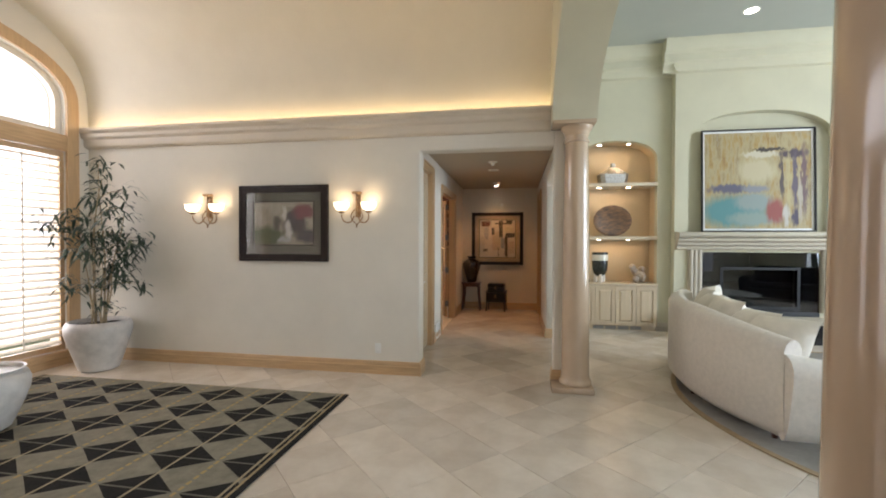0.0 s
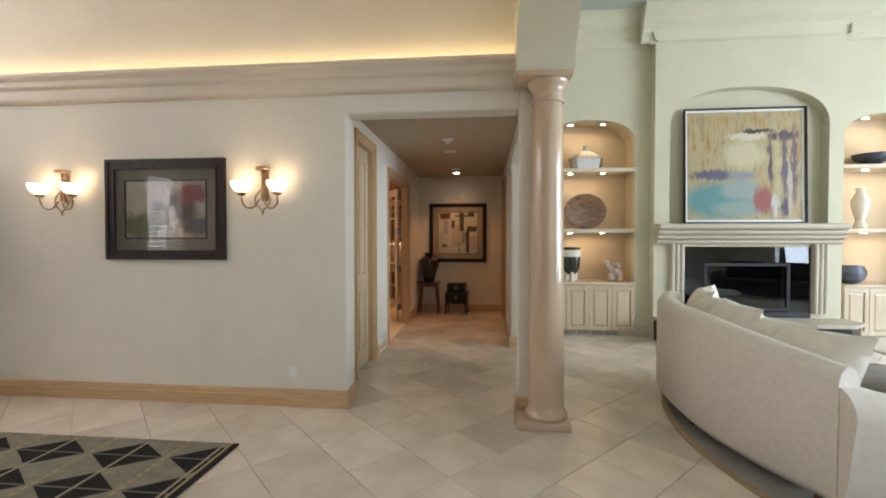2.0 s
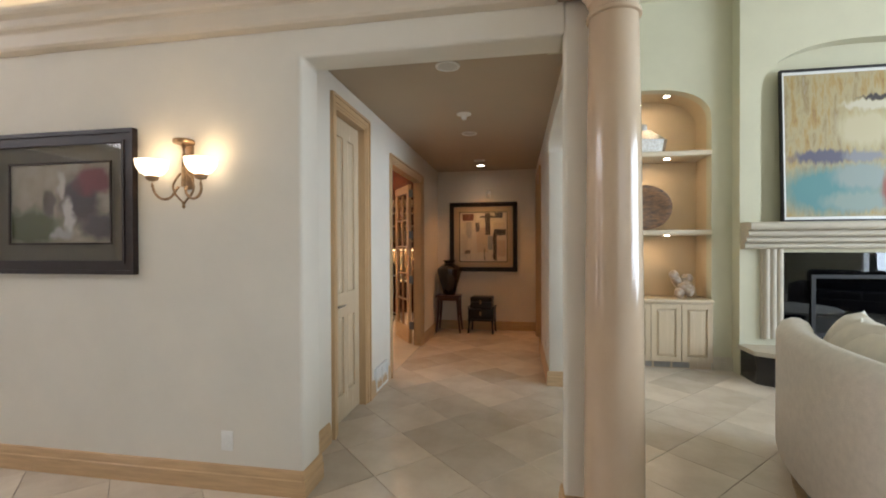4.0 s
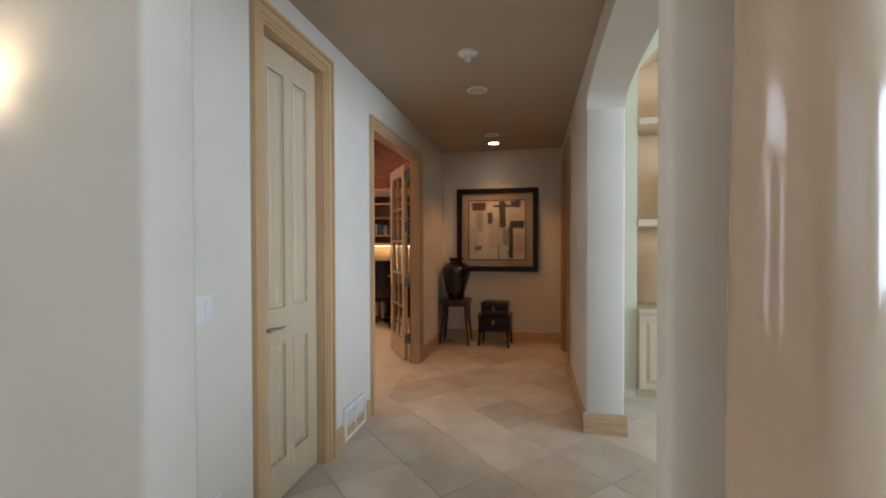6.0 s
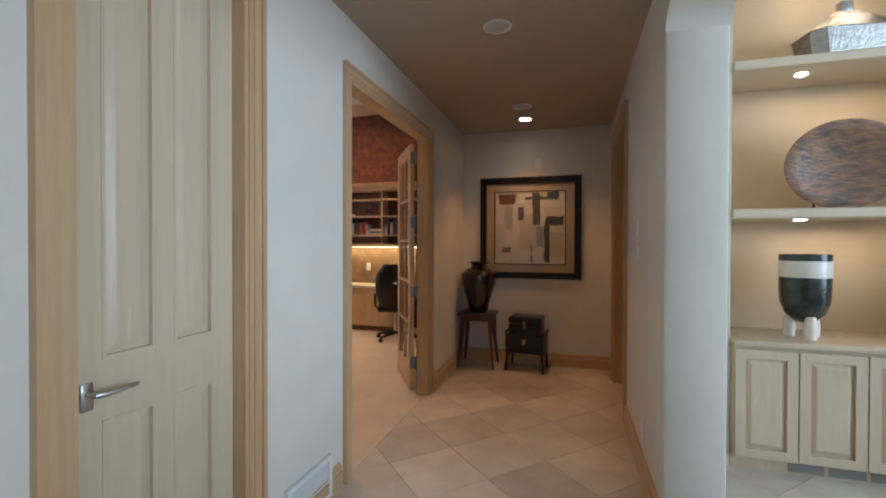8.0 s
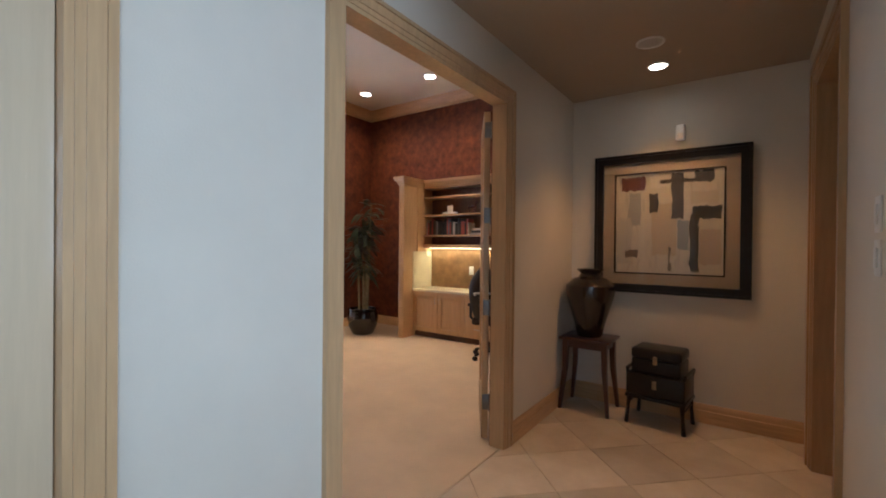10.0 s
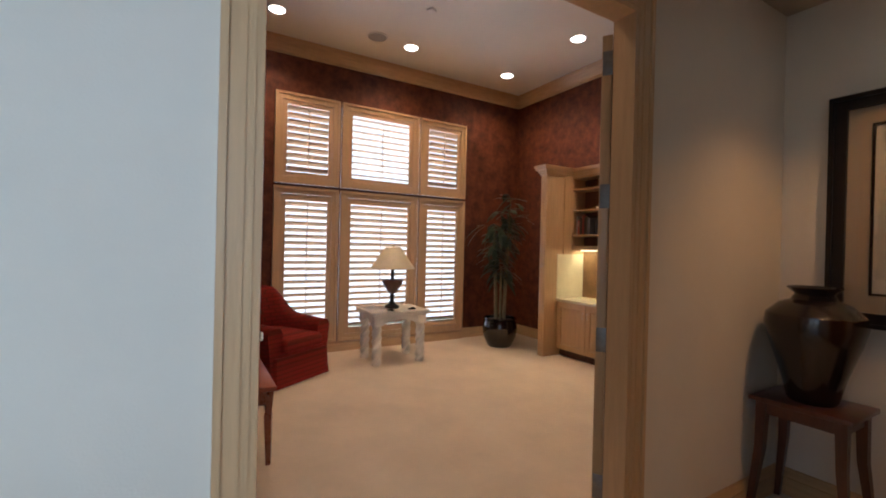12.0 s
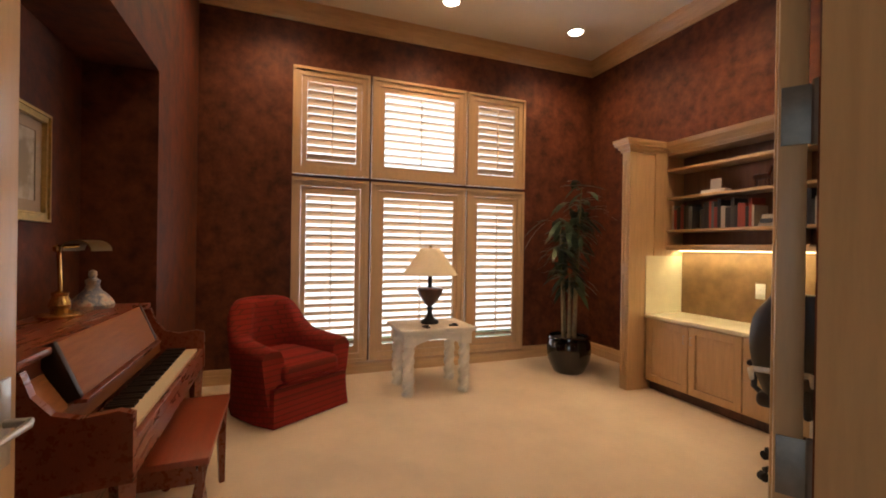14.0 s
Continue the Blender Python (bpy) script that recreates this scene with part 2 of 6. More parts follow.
def arch(c, half, spring, rise, n=2.0, steps=24, foot=None):
    """Outline of an opening with a curved head, from its left foot over the top to its right foot."""
    pts = [] if foot is None else [(c - half, foot)]
    for i in range(steps + 1):
        a = math.pi * (1 - i / steps)
        u, v = math.cos(a), math.sin(a)
        pts.append((c + half * math.copysign(abs(u) ** (2 / n), u), spring + rise * abs(v) ** (2 / n)))
    return pts if foot is None else pts + [(c + half, foot)]


def mesh(name, bm, material, smooth=None):
    me = bpy.data.meshes.new(name)
    bm.to_mesh(me)
    bm.free()
    me.materials.append(material)
    if smooth is not None:
        me.shade_smooth()
        me.set_sharp_from_angle(angle=radians(smooth))
    return me


def solid(name, bm, material, m=None, label="", category="", group="", kind="", smooth=35):
    ob = new(name, mesh(name, bm, material, smooth))
    if m is not None:
        ob.matrix_basis = m
    return tagged(ob, label, category, group, kind)


def thing(name, m, label, category, group="", kind=""):
    ob = new(name)
    ob.empty_display_size = 0.1
    ob.matrix_basis = m
    return tagged(ob, label, category, group, kind)


def part(name, bm, material, parent, label="", smooth=35, m=None, kind=""):
    ob = new(name, mesh(name, bm, material, smooth))
    ob.parent = parent
    if m is not None:
        ob.matrix_basis = m
    return tagged(ob, label, kind=kind)


def again(ob, m, parent=None):
    """A second piece on the same mesh."""
    o = ob.copy()
    scene.collection.objects.link(o)
    o.parent = parent or ob.parent
    o.matrix_basis = m
    return o


def setting(name, bm, material, smooth=35, label=""):
    return tagged(new(name, mesh(name, bm, material, smooth)), label, kind="structure")


def walls(name, boxes, material, label=""):
    bm = bmesh.new()
    for b in boxes:
        box(bm, *b)
    return setting(name, bm, material, None, label)


# ---- the large structure ----
HX = -1.22     # hall, west face
HR = 0.47      # hall, east face
AW = 4.70      # foyer's north wall
OY0, OY1 = 6.86, 11.42   # office south and north faces
OW = -5.47     # office west face
FWX = -5.45    # foyer west face
CH = 2.74      # hall ceiling

# floors
setting("floor", B(-5.9, 9.2, -3.4, 10.0, -0.2, -0.012), M_GROUT, None, "grout bed under pale limestone tiles")
setting("floor_office", B(-5.9, HX - 0.10, 5.7, 11.6, -0.011, 0.004), M_CARPET, None, "cream wall-to-wall carpet")
setting("ground", B(-60, 60, -60, 60, -0.6, -0.25), mat("grass_ground", (0.10, 0.12, 0.05), 0.95, vary=0.4, scale=0.8), None, "ground outside the house")

# foyer north and south walls, each with a hall opening and the pier behind the column
def opening_wall(name, y0, y1, pier0, pier1, label):
    bm = bmesh.new()
    out = [(FWX, 0.0), (-1.07, 0.0), (-1.07, 2.53), (0.39, 2.53), (0.39, 2.95), (0.39, 3.10), (FWX, 3.10)]
    prism(bm, out, "y", y0, y1)
    edges = [e for e in bm.edges if e.calc_face_angle(0) > 0.6 and all(v.co.x > -1.2 and v.co.z < 2.6 for v in e.verts)]
    bmesh.ops.bevel(bm, geom=edges, offset=0.025, segments=3, profile=0.5, affect="EDGES", clamp_overlap=True)
    setting(name, bm, M_WALL, 40, label)
    setting(name + "_pier", soft(B(0.39, 0.73, pier0, pier1, 0, 2.71), 0.02, 3), M_WALL, 40, "cream painted pier behind the column")


opening_wall("wall_north", AW, 4.92, AW + 0.001, 4.80, "cream painted foyer wall with rounded corners")
opening_wall("wall_south", 0.18, 0.40, -0.26, 0.399, "cream painted foyer wall")
walls("wall_entry_hall", [(-1.4, HX, -3.2, 0.18, 0, 2.9), (-1.4, 9.0, -3.4, -3.2, 0, 0.4), (-1.4, 1.5, -3.4, -3.2, 0.4, 5.0), (7.7, 9.0, -3.4, -3.2, 0.4, 5.0), (1.5, 7.7, -3.4, -3.2, 4.1, 5.0)], M_WALL)
setting("ceiling_entry_hall", B(-1.4, 0.6, -3.2, 0.18, CH, CH + 0.2), M_CEIL)

# foyer west wall with its arched window opening
bm = bmesh.new()
hole = arch(2.55, 1.86, 3.15, 0.62, 2.6, 36)
ring(bm, [(0.18, 3.15)] + [(0.18 + 4.74 * i / 34, 4.6) for i in range(35)] + [(4.92, 3.15)], hole, "x", FWX - 0.25, FWX, closed=False)
box(bm, FWX - 0.25, FWX, 0.18, 0.69, 0, 3.15)
box(bm, FWX - 0.25, FWX, 4.41, 4.92, 0, 3.15)
box(bm, FWX - 0.25, FWX, 0.69, 4.41, 0, 0.10)
setting("wall_west", bm, M_WALL, 35, "cream painted wall round the arched window")

# barrel vault over the foyer
vo = arch(2.55, 2.33, 3.0, 1.42, 3.0, 48)
vi = arch(2.55, 2.15, 3.0, 1.25, 3.0, 48)
setting("ceiling_vault", ring(bmesh.new(), vo, vi, "x", FWX, 0.42, closed=False), M_VAULT, 50, "cream plaster barrel vault with a lit cove")

# arcade between foyer and living room
bm = bmesh.new()
hole = arch(2.5, 1.9, 2.72, 0.80, 2.0, 36)
top = [(-0.26, 2.72)] + [(-0.26 + 5.62 * i / 34, 5.0) for i in range(35)] + [(5.36, 2.72)]
ring(bm, top, hole, "x", 0.35, 0.78, closed=False)
setting("wall_arcade", bm, M_LWALL, 35, "cream plaster arcade over a wide arch")

# hall
D1 = (5.50, 6.155)   # closet door
D2 = (6.995, 8.465)   # office double door
HD = 2.38
D3 = (8.42, 9.36)   # far east door
walls("wall_hall_west", [(HX - 0.13, HX, 4.92, D1[0], 0, 2.9), (HX - 0.095, HX, D1[1], D2[0], 0, 2.9), (HX - 0.095, HX, D2[1], 9.97, 0, 2.9),
                         (HX - 0.13, HX, D1[0], D1[1], HD + 0.14, 2.9), (HX - 0.095, HX, *D2, HD, 2.9)], M_WALL, "cream painted hall wall")
walls("wall_hall_end", [(HX, 0.75, 9.82, 9.97, 0, 2.9)], M_WALL, "cream painted wall at the end of the hall")
bm = bmesh.new()
for b in ((HR, 0.74, 6.95, D3[0], 0, 2.9), (HR, 0.74, D3[1], 9.82, 0, 2.9), (HR, 0.74, D3[0], D3[1], HD + 0.05, 2.9)):
    box(bm, *b)
setting("wall_hall_east", soft(bm, 0.02, 2), M_WALL, 40, "cream painted hall wall")
bm = bmesh.new()
hole = arch(5.875, 1.075, 2.40, 0.17, 2.4, 20)
ring(bm, [(4.80, 2.40)] + [(4.80 + 2.15 * i / 18, 2.95) for i in range(19)] + [(6.95, 2.40)], hole, "x", HR, 0.74, closed=False)
setting("wall_hall_arch", bm, M_WALL, 35, "cream plaster arch into the living room")
# Cream paint darkened to tan: the hall's dim warm light is put into this colour.
setting("ceiling_hall", B(HX, HR + 0.24, 4.92, 9.82, CH, CH + 0.15), mat("dimmed_ceiling_paint", (0.47, 0.39, 0.295), 0.85, vary=0.04, scale=1.2, bump=0.08, bscale=160, spec=0.2), None, "cream hall ceiling with dim warm light put into its colour")
# room behind the far east door and behind the closet door stay closed
walls("wall_closet", [(-2.0, -1.9, 4.92, 6.6, 0, 2.9), (-1.9, -1.35, 4.92, 5.0, 0, 2.9)], M_WALL)

# living room
NW = 7.82      # niche wall
NC, NC2 = 1.69, 5.91   # middles of the two niches
CF = 7.65      # chimney breast
LC = 4.80      # ceiling
bm = bmesh.new()
def niche_wall(bm, x0, x1, c, half):
    hole = arch(c, half, 2.90, 0.37, 2.4, 20)
    ring(bm, [(x0, 2.90)] + [(x0 + (x1 - x0) * i / 18, LC) for i in range(19)] + [(x1, 2.90)], hole, "y", NW, NW + 0.14, closed=False)
    box(bm, x0, c - half, NW, NW + 0.14, 0, 2.90)
    box(bm, c + half, x1, NW, NW + 0.14, 0, 2.90)
niche_wall(bm, 0.74, 2.58, NC, 0.675)
niche_wall(bm, 5.12, 7.0, NC2, 0.675)
setting("wall_niche", bm, M_LWALL, 35, "pale cream wall with arched niches")
bm = bmesh.new()
for c in (NC, NC2):
    box(bm, c - 0.75, c + 0.75, NW + 0.44, NW + 0.50, 0, 3.5)
    box(bm, c - 0.75, c - 0.675, NW + 0.14, NW + 0.44, 0, 3.5)
    box(bm, c + 0.675, c + 0.75, NW + 0.14, NW + 0.44, 0, 3.5)
    ring(bm, arch(c, 0.745, 2.90, 0.46, 2.4, 20), arch(c, 0.675, 2.90, 0.37, 2.4, 20), "y", NW + 0.14, NW + 0.44, closed=False)
setting("wall_niche_lining", bm, mat("niche_paint", (0.60, 0.47, 0.30), 0.7, vary=0.06, scale=2), 35, "warm cream niche lining")
bm = bmesh.new()
AC, AH = 3.86, 1.07
hole = arch(AC, AH, 3.08, 0.56, 2.4, 28)
ring(bm, [(2.58, 3.08)] + [(2.58 + 2.54 * i / 26, LC) for i in range(27)] + [(5.12, 3.08)], hole, "y", CF, CF + 0.16, closed=False)
for b in ((2.58, AC - AH, CF, CF + 0.16, 0, 3.08), (AC + AH, 5.12, CF, CF + 0.16, 0, 3.08), (2.58, 5.12, CF + 0.16, NW + 0.5, 0, LC), (AC - AH, AC + AH, CF, CF + 0.16, 1.36, 1.62), (AC - AH, 3.0, CF, CF + 0.16, 0, 1.36), (4.72, AC + AH, CF, CF + 0.16, 0, 1.36)):
    box(bm, *b)
setting("chimney_breast", bm, M_LWALL, 35, "pale cream chimney breast with an arched recess")
walls("wall_living_east", [(9.0, 9.2, -3.4, 8.3, 0, 0.4), (9.0, 9.2, -3.4, 8.3, 4.1, 5.0), (9.0, 9.2, -3.4, 0.0, 0.4, 4.1), (9.0, 9.2, 6.0, 8.3, 0.4, 4.1), (7.0, 9.2, NW, NW + 0.2, 0, 5.0)], M_LWALL)
setting("ceiling_living", B(0.5, 9.2, -3.4, 8.6, LC, LC + 0.2), mat("pale_ceiling", (0.44, 0.46, 0.41), 0.85, vary=0.04, scale=1.2), None, "pale living room ceiling")
walls("wall_living_west", [(0.5, 0.70, 5.36, NW, 2.95, LC), (0.5, 0.7, -3.2, -0.26, 0, LC)], M_LWALL)

# office
NR, NL, NT, NB = -4.08, -1.95, 2.45, 6.46
walls("wall_office", [(OW - 0.2, OW, 5.6, 7.72, 0, 3.9), (OW - 0.2, OW, 10.37, 11.6, 0, 3.9), (OW - 0.2, OW, 7.72, 10.37, 3.16, 3.9), (OW - 0.2, OW, 7.72, 10.37, 0, 0.12),
                      (OW, HX - 0.096, OY1, OY1 + 0.15, 0, 3.9),
                      (OW, NR, OY0 - 0.12, OY0, 0, 3.9), (NL, HX - 0.096, OY0 - 0.12, OY0, 0, 3.9), (NR, NL, OY0 - 0.12, OY0, NT, 3.9),
                      (NR - 0.1, NR, NB, OY0 - 0.12, 0, NT), (NL, NL + 0.1, NB, OY0 - 0.12, 0, NT), (NR - 0.1, NL + 0.1, NB - 0.1, NB, 0, NT), (NR, NL, NB, OY0 - 0.12, NT, NT + 0.1)],
      M_SUEDE, "mottled brown suede-finish office wall")
walls("wall_office_east", [(HX - 0.110, HX - 0.096, 8.452, OY1, 0, 3.9), (HX - 0.110, HX - 0.096, OY0, 8.452, HD + 0.001, 3.9)], M_SUEDE)
walls("wall_office_closing", [(HX - 0.095, HX, 5.0, 11.6, 2.9, 3.9), (HX - 0.095, HX, 9.97, 11.6, 0, 2.9)], M_WALL)
OC = 3.79
setting("ceiling_office", B(OW - 0.2, HX, OY0 - 0.12, 11.6, OC, OC + 0.2), M_CEIL, None, "cream painted office ceiling")


def run(name, prof, axis, a, b, at, flip, material, label=""):
    """A moulding: profile of (out, up) from the wall face, along an axis. at: the wall's place; flip: +1 or -1, the way it faces."""
    out = [(at + flip * p[0], p[1]) for p in prof]
    return setting(name, prism(bmesh.new(), out, axis, a, b), material, 25, label)


BASE = [(0, 0), (0.022, 0), (0.022, 0.095), (0.016, 0.10), (0.016, 0.125), (0.008, 0.145), (0, 0.15)]
run("baseboard_north", BASE, "x", FWX, -1.07, AW, -1, M_WOODH, "blond wooden baseboard")
run("baseboard_hall_opening", BASE, "y", AW - 0.022, 4.92, -1.07, 1, M_WOODH)
run("baseboard_hall_a", BASE, "y", 4.92, 5.37, HX, 1, M_WOODH)
run("baseboard_hall_b", BASE, "y", 6.24, 6.88, HX, 1, M_WOODH)
run("baseboard_hall_c", BASE, "y", 8.54, 9.82, HX, 1, M_WOODH)
run("baseboard_hall_end", BASE, "x", HX, HR, 9.82, -1, M_WOODH)
run("baseboard_hall_east", BASE, "y", 6.951, 8.32, HR, -1, M_WOODH)
run("baseboard_jamb", BASE, "x", HR - 0.019, 0.759, 6.95, -1, M_WOODH)
run("baseboard_jamb_back", BASE, "y", 6.951, NW, 0.74, 1, M_WOODH)
run("baseboard_pier_west", BASE, "y", AW - 0.022, 4.82, 0.39, -1, M_WOODH)
run("baseboard_pier_front", BASE, "x", 0.39, 0.752, AW, -1, M_WOODH)
run("baseboard_pier_east", BASE, "y", AW - 0.022, 4.82, 0.73, 1, M_WOODH)
run("baseboard_pier_back", BASE, "x", 0.39, 0.73, 4.80, 1, M_WOODH)
run("baseboard_niche_side", BASE, "x", 2.37, 2.58, NW, -1, M_STONE)
run("baseboard_west", BASE, "y", 0.4, AW, FWX, 1, M_WOODH)
run("baseboard_office_west", BASE, "y", OY0, 7.68, OW, 1, M_WOODH)
run("baseboard_office_west_b", BASE, "y", 10.40, OY1, OW, 1, M_WOODH)
run("baseboard_office_under_window", [(0, 0), (0.05, 0), (0.05, 0.10), (0.03, 0.12), (0, 0.13)], "y", 7.68, 10.40, OW, 1, M_WOODH)
run("baseboard_office_north", BASE, "x", OW, -4.25, OY1, -1, M_WOODH)
run("baseboard_office_south", BASE, "x", OW, NR, OY0, 1, M_WOODH)
CROWN = [(0, 0), (0.015, 0), (0.02, 0.035), (0.05, 0.06), (0.09, 0.13), (0.105, 0.17), (0, 0.17)]
def crown(z):
    return [(p[0], p[1] + z) for p in CROWN]
run("crown_office_west", crown(OC - 0.17), "y", OY0, OY1, OW, 1, M_WOODH, "blond wooden crown moulding")
run("crown_office_north", crown(OC - 0.17), "x", OW, HX - 0.15, OY1, -1, M_WOODH)
run("crown_office_south", crown(OC - 0.17), "x", OW, HX - 0.15, OY0, 1, M_WOODH)
CORN = [(0, 2.69), (0.02, 2.69), (0.05, 2.70), (0.062, 2.715), (0.066, 2.735), (0.066, 2.79), (0.072, 2.80), (0.095, 2.81), (0.104, 2.825), (0.104, 2.862), (0.112, 2.87), (0.138, 2.88), (0.15, 2.895), (0.15, 2.922), (0.12, 2.922), (0.12, 2.89), (0, 2.89)]
run("cornice_north", CORN, "x", FWX, 0.35, AW, -1, M_TRIM, "stepped painted cornice hiding the cove light")
run("cornice_south", CORN, "x", FWX, 0.35, 0.40, 1, M_TRIM)
LCR = [(0, 4.30), (0.05, 4.32), (0.08, 4.42), (0.12, 4.46), (0.12, 4.58), (0.17, 4.62), (0.22, 4.74), (0.22, 4.80), (0, 4.80)]
run("cornice_living_niche", LCR, "x", 0.7, 2.58, NW, -1, M_LWALL, "stepped plaster cornice")
run("cornice_living_chimney", LCR, "x", 2.364, 5.336, CF, -1, M_LWALL)
LCS = [(p[0] - 0.006, p[1] + 0.004) for p in LCR]
run("cornice_living_chimney_side", LCS, "y", CF - 0.10, NW, 2.58, -1, M_LWALL)
run("cornice_living_chimney_side_b", LCS, "y", CF - 0.10, NW, 5.12, 1, M_LWALL)
run("cornice_living_niche_b", LCR, "x", 5.12, 9.0, NW, -1, M_LWALL)


def casing(name, axis_at, face, a0, a1, top, w=0.10, depth=0.13):
    """Door casing on the wall plane x=axis_at facing face, with the lining through the wall."""
    bm = bmesh.new()
    def band(i0, i1, p):
        ring(bm, [(a0 - i1, 0.0), (a0 - i1, top + i1), (a1 + i1, top + i1), (a1 + i1, 0.0)],
             [(a0 - i0, 0.0), (a0 - i0, top + i0), (a1 + i0, top + i0), (a1 + i0, 0.0)], "x", axis_at, axis_at + face * p, closed=False)
    band(0.0, 0.022, 0.012)
    band(0.022, 0.062, 0.018)
    band(0.062, w, 0.028)
    ring(bm, [(a0, 0.0), (a0, top), (a1, top), (a1, 0.0)], [(a0 + 0.02, 0.0), (a0 + 0.02, top - 0.02), (a1 - 0.02, top - 0.02), (a1 - 0.02, 0.0)], "x", axis_at + face * 0.006, axis_at - face * (depth + 0.008), closed=False)
    return setting(name, bm, M_WOOD, 30, "blond wooden door casing")


casing("trim_closet_door", HX, 1, D1[0], D1[1], HD + 0.14, w=0.085)
casing("trim_office_door", HX, 1, D2[0], D2[1], HD, w=0.080, depth=0.095)
casing("trim_far_door", HR, -1, D3[0], D3[1], HD + 0.05, depth=0.2)

# ---- shared builders of things ----


def loft(bm, rings_, cap=True, closed=True):
    vs = [[bm.verts.new(p) for p in r] for r in rings_]
    n = len(vs[0])
    for a, b in zip(vs, vs[1:]):
        for i in range(n if closed else n - 1):
            bm.faces.new((a[i], a[(i + 1) % n], b[(i + 1) % n], b[i]))
    if cap:
        bm.faces.new(vs[0][::-1])
        bm.faces.new(vs[-1])
    bmesh.ops.recalc_face_normals(bm, faces=bm.faces)
    return bm


def pillow(w, d, h, power=0.55):
    """A plump cushion with pinched corners, lying flat, centred."""
    bm = bmesh.new()
    n = 12
    for s in (1, -1):
        g = [[None] * (n + 1) for _ in range(n + 1)]
        for i in range(n + 1):
            for j in range(n + 1):
                u, v = 2 * i / n - 1, 2 * j / n - 1
                k = max(0.0, (1 - u * u) * (1 - v * v)) ** power
                pinch = 1 - 0.07 * (1 - abs(u * v)) * (abs(u) ** 4 + abs(v) ** 4) * 0.8
                g[i][j] = bm.verts.new((u * w / 2 * pinch, v * d / 2 * pinch, s * (h / 2 * k + 0.004)))
        for i in range(n):
            for j in range(n):
                f = (g[i][j], g[i + 1][j], g[i + 1][j + 1], g[i][j + 1])
                bm.faces.new(f if s > 0 else f[::-1])
    bmesh.ops.remove_doubles(bm, verts=bm.verts, dist=0.0085)
    return bm


def canvas(name, ramp, blobs, nscale=3.0, stretch=(1, 1, 1), rough=0.55, warp=0.25, square=False, dim=1.0):
    """Paint on a picture: a streaky ground of several colours with soft-edged patches (centre, radii, colour), in metres from the middle."""
    m = bpy.data.materials.new(name)
    m.use_nodes = True
    nt = m.node_tree
    N, K = nt.nodes.new, nt.links.new
    p = nt.nodes["Principled BSDF"]
    p.inputs["Roughness"].default_value = rough
    co = N("ShaderNodeTexCoord")
    mp = N("ShaderNodeMapping")
    mp.inputs["Scale"].default_value = stretch
    K(co.outputs["Object"], mp.inputs[0])
    no = N("ShaderNodeTexNoise")
    no.inputs["Scale"].default_value, no.inputs["Detail"].default_value, no.inputs["Roughness"].default_value = nscale, 8, 0.65
    K(mp.outputs[0], no.inputs["Vector"])
    cr = N("ShaderNodeValToRGB")
    while len(cr.color_ramp.elements) < len(ramp):
        cr.color_ramp.elements.new(0.5)
    for i, c in enumerate(ramp):
        cr.color_ramp.elements[i].position = 0.30 + 0.42 * i / (len(ramp) - 1)
        cr.color_ramp.elements[i].color = (*[v * dim for v in c], 1)
    K(no.outputs["Fac"], cr.inputs[0])
    col = cr.outputs[0]
    w1 = N("ShaderNodeTexNoise")
    w1.inputs["Scale"].default_value, w1.inputs["Detail"].default_value = nscale * 2.2, 6
    K(mp.outputs[0], w1.inputs["Vector"])
    sub = N("ShaderNodeVectorMath")
    sub.operation = "SUBTRACT"
    sub.inputs[1].default_value = (0.5, 0.5, 0.5)
    K(w1.outputs["Color"], sub.inputs[0])
    sc = N("ShaderNodeVectorMath")
    sc.operation = "SCALE"
    sc.inputs["Scale"].default_value = warp
    K(sub.outputs[0], sc.inputs[0])
    ad = N("ShaderNodeVectorMath")
    K(co.outputs["Object"], ad.inputs[0])
    K(sc.outputs[0], ad.inputs[1])
    for cx, cz, rx, rz, c in blobs:
        mm = N("ShaderNodeMapping")
        mm.vector_type = "POINT"
        mm.inputs["Location"].default_value = (-cx / rx, 0, -cz / rz)
        mm.inputs["Scale"].default_value = (1 / rx, 0, 1 / rz)
        K(ad.outputs[0], mm.inputs[0])
        if square:
            ab, se, ln = N("ShaderNodeVectorMath"), N("ShaderNodeSeparateXYZ"), N("ShaderNodeMath")
            ab.operation, ln.operation = "ABSOLUTE", "MAXIMUM"
            K(mm.outputs[0], ab.inputs[0])
            K(ab.outputs[0], se.inputs[0])
            K(se.outputs[0], ln.inputs[0])
            K(se.outputs[2], ln.inputs[1])
        else:
            ln = N("ShaderNodeVectorMath")
            ln.operation = "LENGTH"
            K(mm.outputs[0], ln.inputs[0])
        mr = N("ShaderNodeMapRange")
        mr.inputs["From Min"].default_value, mr.inputs["From Max"].default_value = (1.04, 0.94) if square else (1.15, 0.65)
        K(ln.outputs["Value"], mr.inputs[0])
        mx = N("ShaderNodeMix")
        mx.data_type = "RGBA"
        K(mr.outputs[0], mx.inputs["Factor"])
        K(col, mx.inputs["A"])
        mx.inputs["B"].default_value = (*[v * dim for v in c], 1)
        col = mx.outputs["Result"]
    K(col, p.inputs["Base Color"])
    return m


